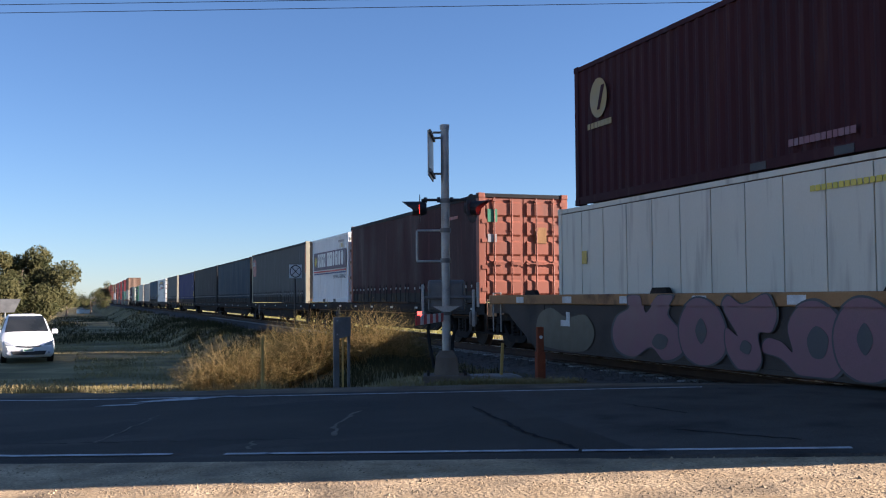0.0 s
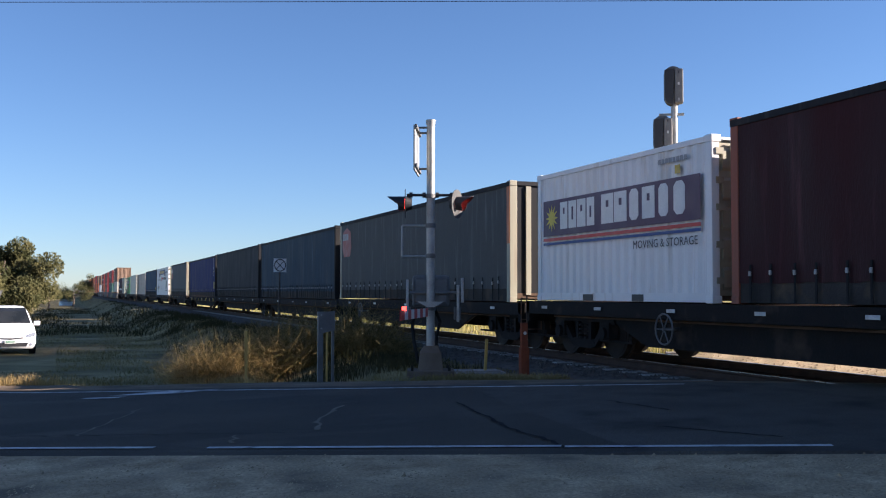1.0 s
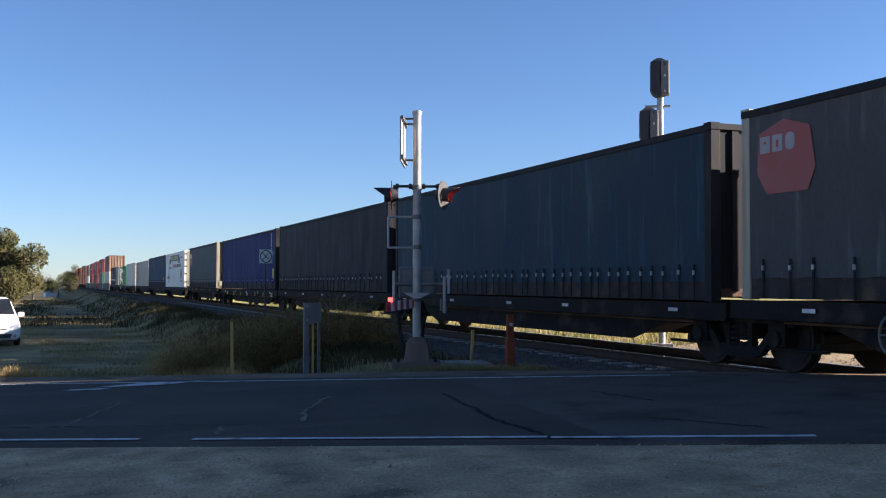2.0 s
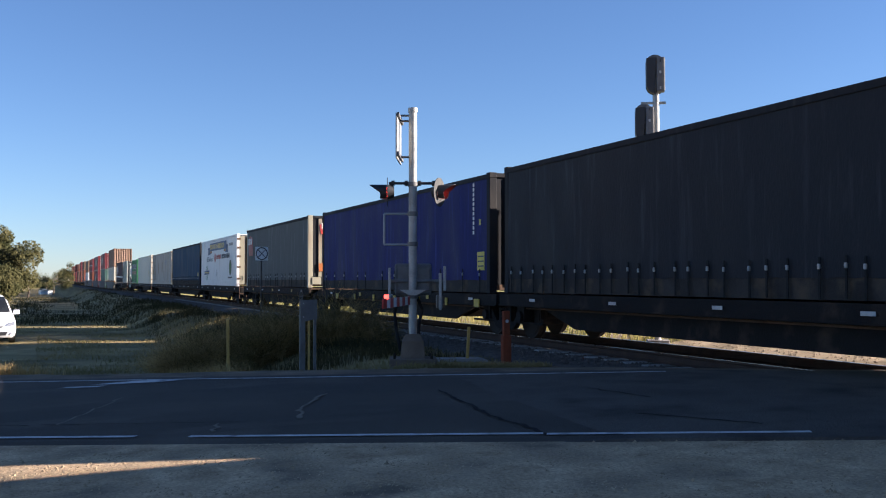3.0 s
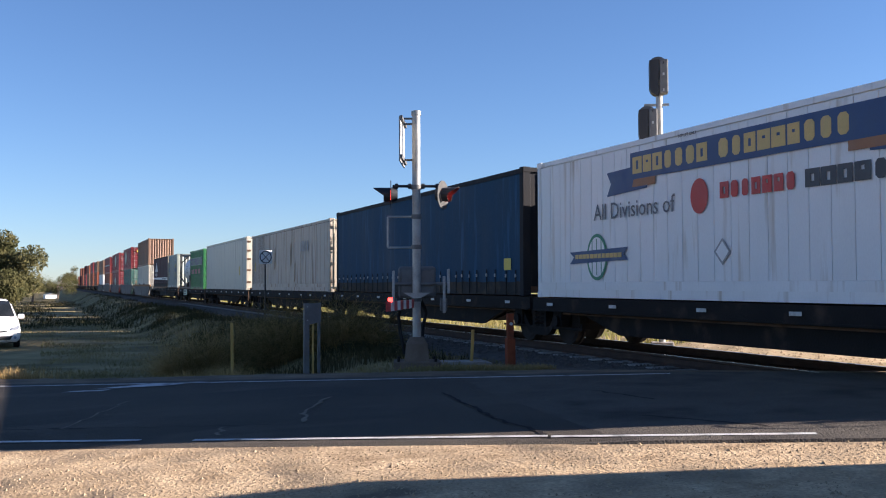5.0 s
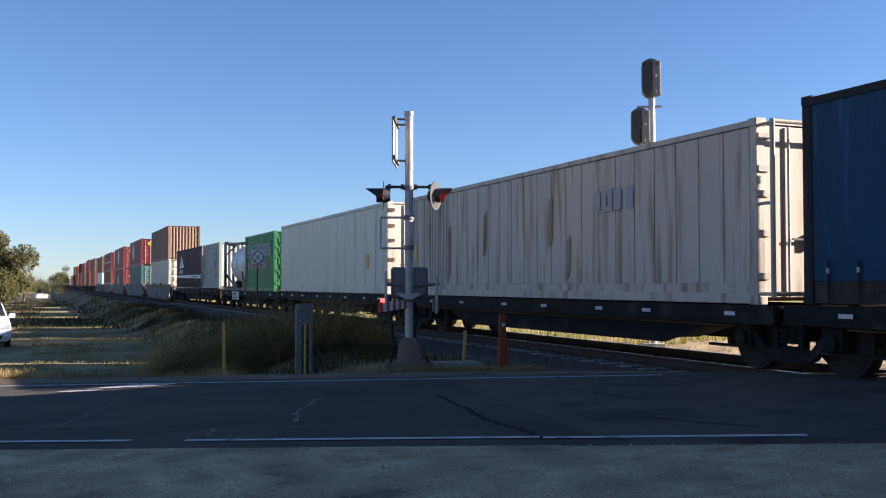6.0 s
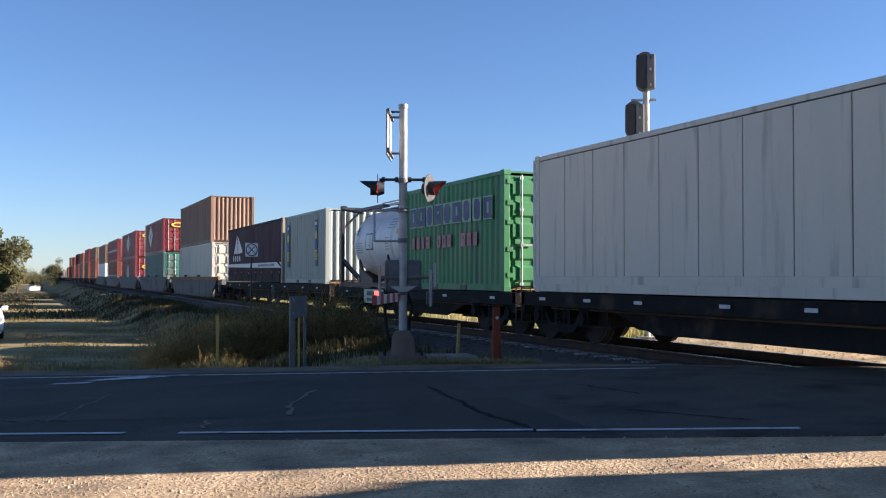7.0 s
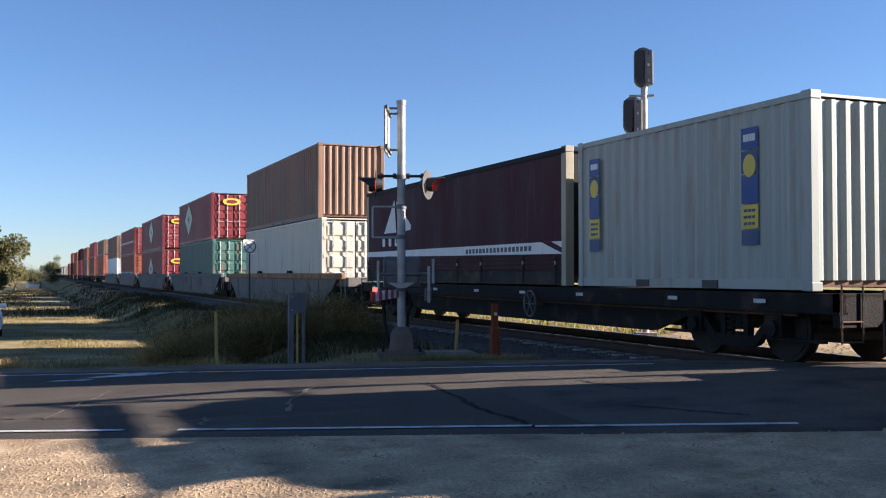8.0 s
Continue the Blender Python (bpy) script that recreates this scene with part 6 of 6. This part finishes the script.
def scatter_grass():
    rng = random.Random(21)
    pl = []
    while len(pl) < 60000:
        d = rng.random() ** 1.7
        y = 15.5 + 55 * d
        x = rng.uniform(-6 - 6 * d, 8.2)
        n = RN[0] * x + RN[1] * y
        if n < 16.6 or across_road(x, y) < 14.4 or (-3.2 < x < -0.2 and 30 < y < 45) or (x < 0.6 and n < 19 and rng.random() < 0.75):
            continue
        if noise.noise((x * 0.5, y * 0.5, 7)) + 0.35 < rng.random() * 0.9:
            continue
        pl.append((x, y, height(x, y)))
    single("field_grass", blades(pl, rng, 0.03, 0.12, 1.2, 0.007), field_grass, "dry green and straw field grass", "grass", "stuff")
    pl = []
    while len(pl) < 1500:
        u, n = rng.uniform(-9, -1.0), 16.4 + abs(rng.gauss(0, 0.45))
        x, y = along(u, n)
        if noise.noise((x * 0.9, y * 0.9, 2)) < 0.0 + 0.25 * rng.random():
            continue
        pl.append((x, y, height(x, y)))
    single("verge_grass", blades(pl, rng, 0.06, 0.24, 1.0, 0.005), straw, "tufts of straw-coloured verge grass", "grass", "stuff")
    pl = []
    while len(pl) < 9000:
        y = 20 + 70 * rng.random() ** 1.5
        x = rng.uniform(13.2, 22)
        pl.append((x, y, height(x, y)))
    single("far_side_grass", blades(pl, rng, 0.10, 0.38, 0.8, 0.02), sunlit_tone_blades, "grass beyond the track, coloured in a sunlit yellow-green tone", "grass", "stuff")


scatter_grass()


def bank_weeds():
    rng = random.Random(52)
    pl = []
    while len(pl) < 16000:
        d = rng.random() ** 1.5
        y = 18.5 + 60 * d
        x = rng.uniform(3.6 + 1.5 * rng.random(), 8.0)
        if noise.noise((x * 0.7, y * 0.45, 11)) + 0.2 < 0.7 * rng.random():
            continue
        pl.append((x, y, height(x, y)))
    single("bank_weeds", blades(pl, rng, 0.08, 0.38, 1.1, 0.007), bank_green, "dark green and brown weeds on the track bank", "weeds", "stuff")


bank_green = material("bank_weeds_green", (0.028, 0.032, 0.013), (0.09, 0.075, 0.034), 0.7, 0.9, 0, 0, 30, thin=0.3)
bank_weeds()


def far_field():
    rng = random.Random(63)
    pl = []
    while len(pl) < 14000:
        y = 55 + 130 * rng.random() ** 1.4
        x = rng.uniform(-8 - 0.06 * y, 8.0)
        if noise.noise((x * 0.3, y * 0.12, 5)) + 0.3 < 0.8 * rng.random():
            continue
        pl.append((x, y, height(x, y)))
    single("far_field_grass", blades(pl, rng, 0.08, 0.34, 1.1, 0.022), bank_green, "dark rough grass far along the line", "grass", "stuff")


far_field()


def twig(m, p, d, ln, r, rng, depth):
    q = p + d * ln
    m.cyl(p, q, r, 5, r * 0.65)
    if depth == 0:
        return
    for _ in range(rng.choice((2, 3, 3))):
        e = (d + Vector((rng.uniform(-0.7, 0.7), rng.uniform(-0.7, 0.7), rng.uniform(-0.25, 0.45)))).normalized()
        twig(m, p + d * ln * rng.uniform(0.5, 1.0), e, ln * rng.uniform(0.55, 0.8), r * 0.6, rng, depth - 1)


def tangle(x, y, h, n, rng):
    """A bushy knot of brittle stems: each wanders up and out, thinning to its tip."""
    m = M()
    for _ in range(n):
        a, r = rng.uniform(0, 2 * math.pi), abs(rng.gauss(0, 0.20))
        p = Vector((x + r * math.cos(a), y + r * math.sin(a), 0))
        p.z = height(p.x, p.y) - 0.02
        d = Vector((1.1 * math.cos(a) * rng.random(), 1.1 * math.sin(a) * rng.random(), 0.9)).normalized()
        ln = h * rng.uniform(0.17, 0.42)
        w = 0.0055
        for k in range(5):
            q = p + d * ln
            s = d.cross(Vector((rng.gauss(0, 1), rng.gauss(0, 1), rng.gauss(0, 1)))).normalized() * w
            m.add([p - s, p + s, q + s * 0.7, q - s * 0.7], [(0, 1, 2, 3)])
            p, w = q, w * 0.8
            d = (d + Vector((rng.gauss(0, 0.6), rng.gauss(0, 0.6), rng.gauss(-0.05, 0.5)))).normalized()
    return m


weed_green = material("olive_weeds", (0.06, 0.055, 0.02), (0.20, 0.16, 0.06), 2.0, 0.85, 0, 0, 30, thin=0.35)


def dry_weeds():
    rng = random.Random(12)
    for x, y, h, n in ((2.6, 22.6, 0.62, 700), (3.1, 22.8, 0.85, 1100), (3.6, 22.6, 0.80, 1000), (4.2, 22.9, 0.95, 1100), (4.8, 23.0, 1.0, 1100), (5.3, 22.9, 0.9, 800), (6.3, 22.6, 0.95, 900), (6.9, 22.3, 0.7, 600), (3.4, 20.8, 0.40, 300)):
        h *= 0.85
        m = tangle(x, y, h, n, rng)
        g = tangle(x + 0.25, y + 0.1, h * 1.05, int(n * (0.5 if x < 3.2 else 1.0)), rng)
        single("green_weeds", g, weed_green, "tangled olive-green roadside weeds", "weeds", "stuff")
        single("dry_weeds", m, straw, "dense clump of straw-dry roadside weeds", "weeds", "stuff")
    for x, y, ln in ((4.95, 22.2, 0.50), (6.25, 22.0, 0.42), (3.4, 22.4, 0.28), (4.1, 22.6, 0.32), (5.6, 22.6, 0.34), (2.9, 22.5, 0.22)):
        ob = thing("dead_shrub", "bare dead shrub with brittle forked twigs", "shrub", pose(x, y, height(x, y) - 0.03), "dead shrubs by the crossing")
        for k in range(2 if ln > 0.27 else 3):
            m = M()
            d = Vector((rng.uniform(-0.35, 0.35), rng.uniform(-0.3, 0.3), 1)).normalized()
            twig(m, Vector((0, 0, 0)), d, ln, 0.016, rng, 4)
            part("branch", m, straw, ob)


dry_weeds()


def gum_tree(name, label, x, y, height_m, width, rng, leaves, clumps):
    g = height(x, y)
    ob = thing(name, label, "tree", pose(x, y, g))
    t = M()
    pts = [Vector((0, 0, -0.2)), Vector((0.15, 0, height_m * 0.22)), Vector((-0.1, 0.1, height_m * 0.45)), Vector((0.2, 0, height_m * 0.7))]
    for i, (a, b) in enumerate(zip(pts, pts[1:])):
        t.cyl(a, b, 0.045 * height_m * (1 - 0.28 * i), 10, 0.045 * height_m * (1 - 0.28 * (i + 1)))
    part("trunk", t, bark, ob, smooth=True)
    cl = []
    for i in range(clumps):
        a, r = rng.uniform(0, 2 * math.pi), width * 0.5 * math.sqrt(rng.random())
        z = height_m * (0.30 + 0.62 * rng.random() * (1 - 0.45 * (r / (width * 0.5)) ** 2))
        c = Vector((r * math.cos(a), r * math.sin(a), z))
        cl.append((c, width * rng.uniform(0.10, 0.19)))
        if i % 2 == 0:
            base = pts[1].lerp(pts[3], rng.random())
            m = M().cyl(base, base.lerp(c, 0.5) + Vector((0, 0, -0.1)), 0.012 * height_m, 6, 0.008 * height_m)
            m.cyl(base.lerp(c, 0.5) + Vector((0, 0, -0.1)), c, 0.008 * height_m, 6, 0.003 * height_m)
            part("limb", m, bark, ob)
    m = M()
    for i in range(leaves):
        c, r = cl[i % len(cl)]
        d = Vector((rng.gauss(0, 1), rng.gauss(0, 1), rng.gauss(0, 0.75))).normalized() * r * rng.random() ** 0.4
        p, s = c + d, rng.uniform(0.5, 1.2) * height_m * 0.015
        u = Vector((rng.gauss(0, 1), rng.gauss(0, 1), rng.gauss(0, 1))).normalized()
        v = u.orthogonal().normalized()
        m.add([p - u * s * 1.6, p + v * s * 0.6, p + u * s * 1.6, p - v * s * 0.6], [(0, 1, 2, 3)])
    part("crown", m, gum_leaf, ob, "uneven olive-green crown of small leaves")


rng = random.Random(31)
gum_tree("gum_tree", "broad olive-green gum tree beyond the parked car", -4.0, 75, 6.5, 6.2, rng, 32000, 38)
gum_tree("gum_tree", "small gum tree far behind", -11.0, 90, 5.5, 6.0, rng, 5000, 18)
for x, y, h, w in ((-2.5, 190, 4.6, 8), (2.0, 235, 5.6, 8), (-7.5, 215, 5.0, 10), (6.2, 320, 8.0, 8), (-14, 240, 6.5, 12), (1.0, 420, 7.5, 16)):
    gum_tree("distant_tree", "distant dark gum tree on the flat horizon", x, y, h, w, rng, 4000, 12)
far = M()
rng = random.Random(77)
for i in range(2600):
    x = rng.uniform(-700, 900)
    y = 900 + rng.uniform(0, 60)
    h = 5 + 4 * noise.noise((x * 0.01, 0, 0)) + rng.uniform(-2, 2)
    far.add([(x - 3, y, -1), (x + 3, y + 1, -1), (x + rng.uniform(1, 3), y + 1, h * 0.8), (x, y, h), (x - rng.uniform(1, 3), y, h * 0.7)], [(0, 1, 2, 3, 4)])
single("far_woods", far, gum_leaf, "low line of far woodland on the horizon", "woods", "stuff")
shed = thing("farm_shed", "low white farm shed in the distance", "shed", pose(0.9, 255, height(0.9, 255), 0, 0, 10))
part("wall", M().box(-1.4, 1.4, 0, 3, 0, 0.9), sign_white, shed)
part("roof", M().prism([(-1.5, 0.9), (1.5, 0.9), (0, 1.2)], 'y', -0.1, 3.1), galv, shed)

# ---- loose stones on the near gravel ----
pebble = material("pebbles", (0.20, 0.15, 0.09), (0.50, 0.38, 0.235), 4.0, 0.9, 0, 0, 30)
rng = random.Random(9)
st = M()
for i in range(36000):
    x, y = on_road_at(rng.uniform(-8.0, 4.0), 8.25 - 4.4 * rng.random() ** 0.8)
    if noise.noise((x * 0.8, y * 1.6, 4)) < rng.uniform(-0.5, 0.25):
        continue
    r, z = rng.uniform(0.005, 0.016) * (1 + 0.8 * (rng.random() < 0.03)), height(x, y) - 0.003
    st.add([(x + r * rng.uniform(0.6, 1.3) * a, y + r * rng.uniform(0.6, 1.3) * b, z + r * rng.uniform(0.5, 1.0) * c)
            for a, b, c in ((1, 0, 0), (0, 1, 0), (-1, 0, 0), (0, -1, 0), (0.2, 0.1, 1))], [(0, 1, 4), (1, 2, 4), (2, 3, 4), (3, 0, 4)])
far_st = M()
for i in range(9000):
    x, y = rng.uniform(12.0, 19.0), rng.uniform(6.0, 34.0)
    r, z = rng.uniform(0.02, 0.06), height(x, y) - 0.01
    far_st.add([(x + r * rng.uniform(0.6, 1.3) * a, y + r * rng.uniform(0.6, 1.3) * b, z + r * rng.uniform(0.5, 1.0) * c)
                for a, b, c in ((1, 0, 0), (0, 1, 0), (-1, 0, 0), (0, -1, 0), (0.2, 0.1, 1))], [(0, 1, 4), (1, 2, 4), (2, 3, 4), (3, 0, 4)])
single("far_side_stones", far_st, pebble, "loose pale stones beyond the track", "gravel", "stuff")
single("loose_gravel", st, pebble, "loose pale stones on the gravel shoulder", "gravel", "stuff")


# ---- what moves ----
def motions():
    for ob, s, z in MOVING:
        walk(ob, [(t, pose(TRACK_X, s - SPEED * t, z + GRADE * (s - SPEED * t - 12), TILT)) for t in (0, 4, 8)])


motions()
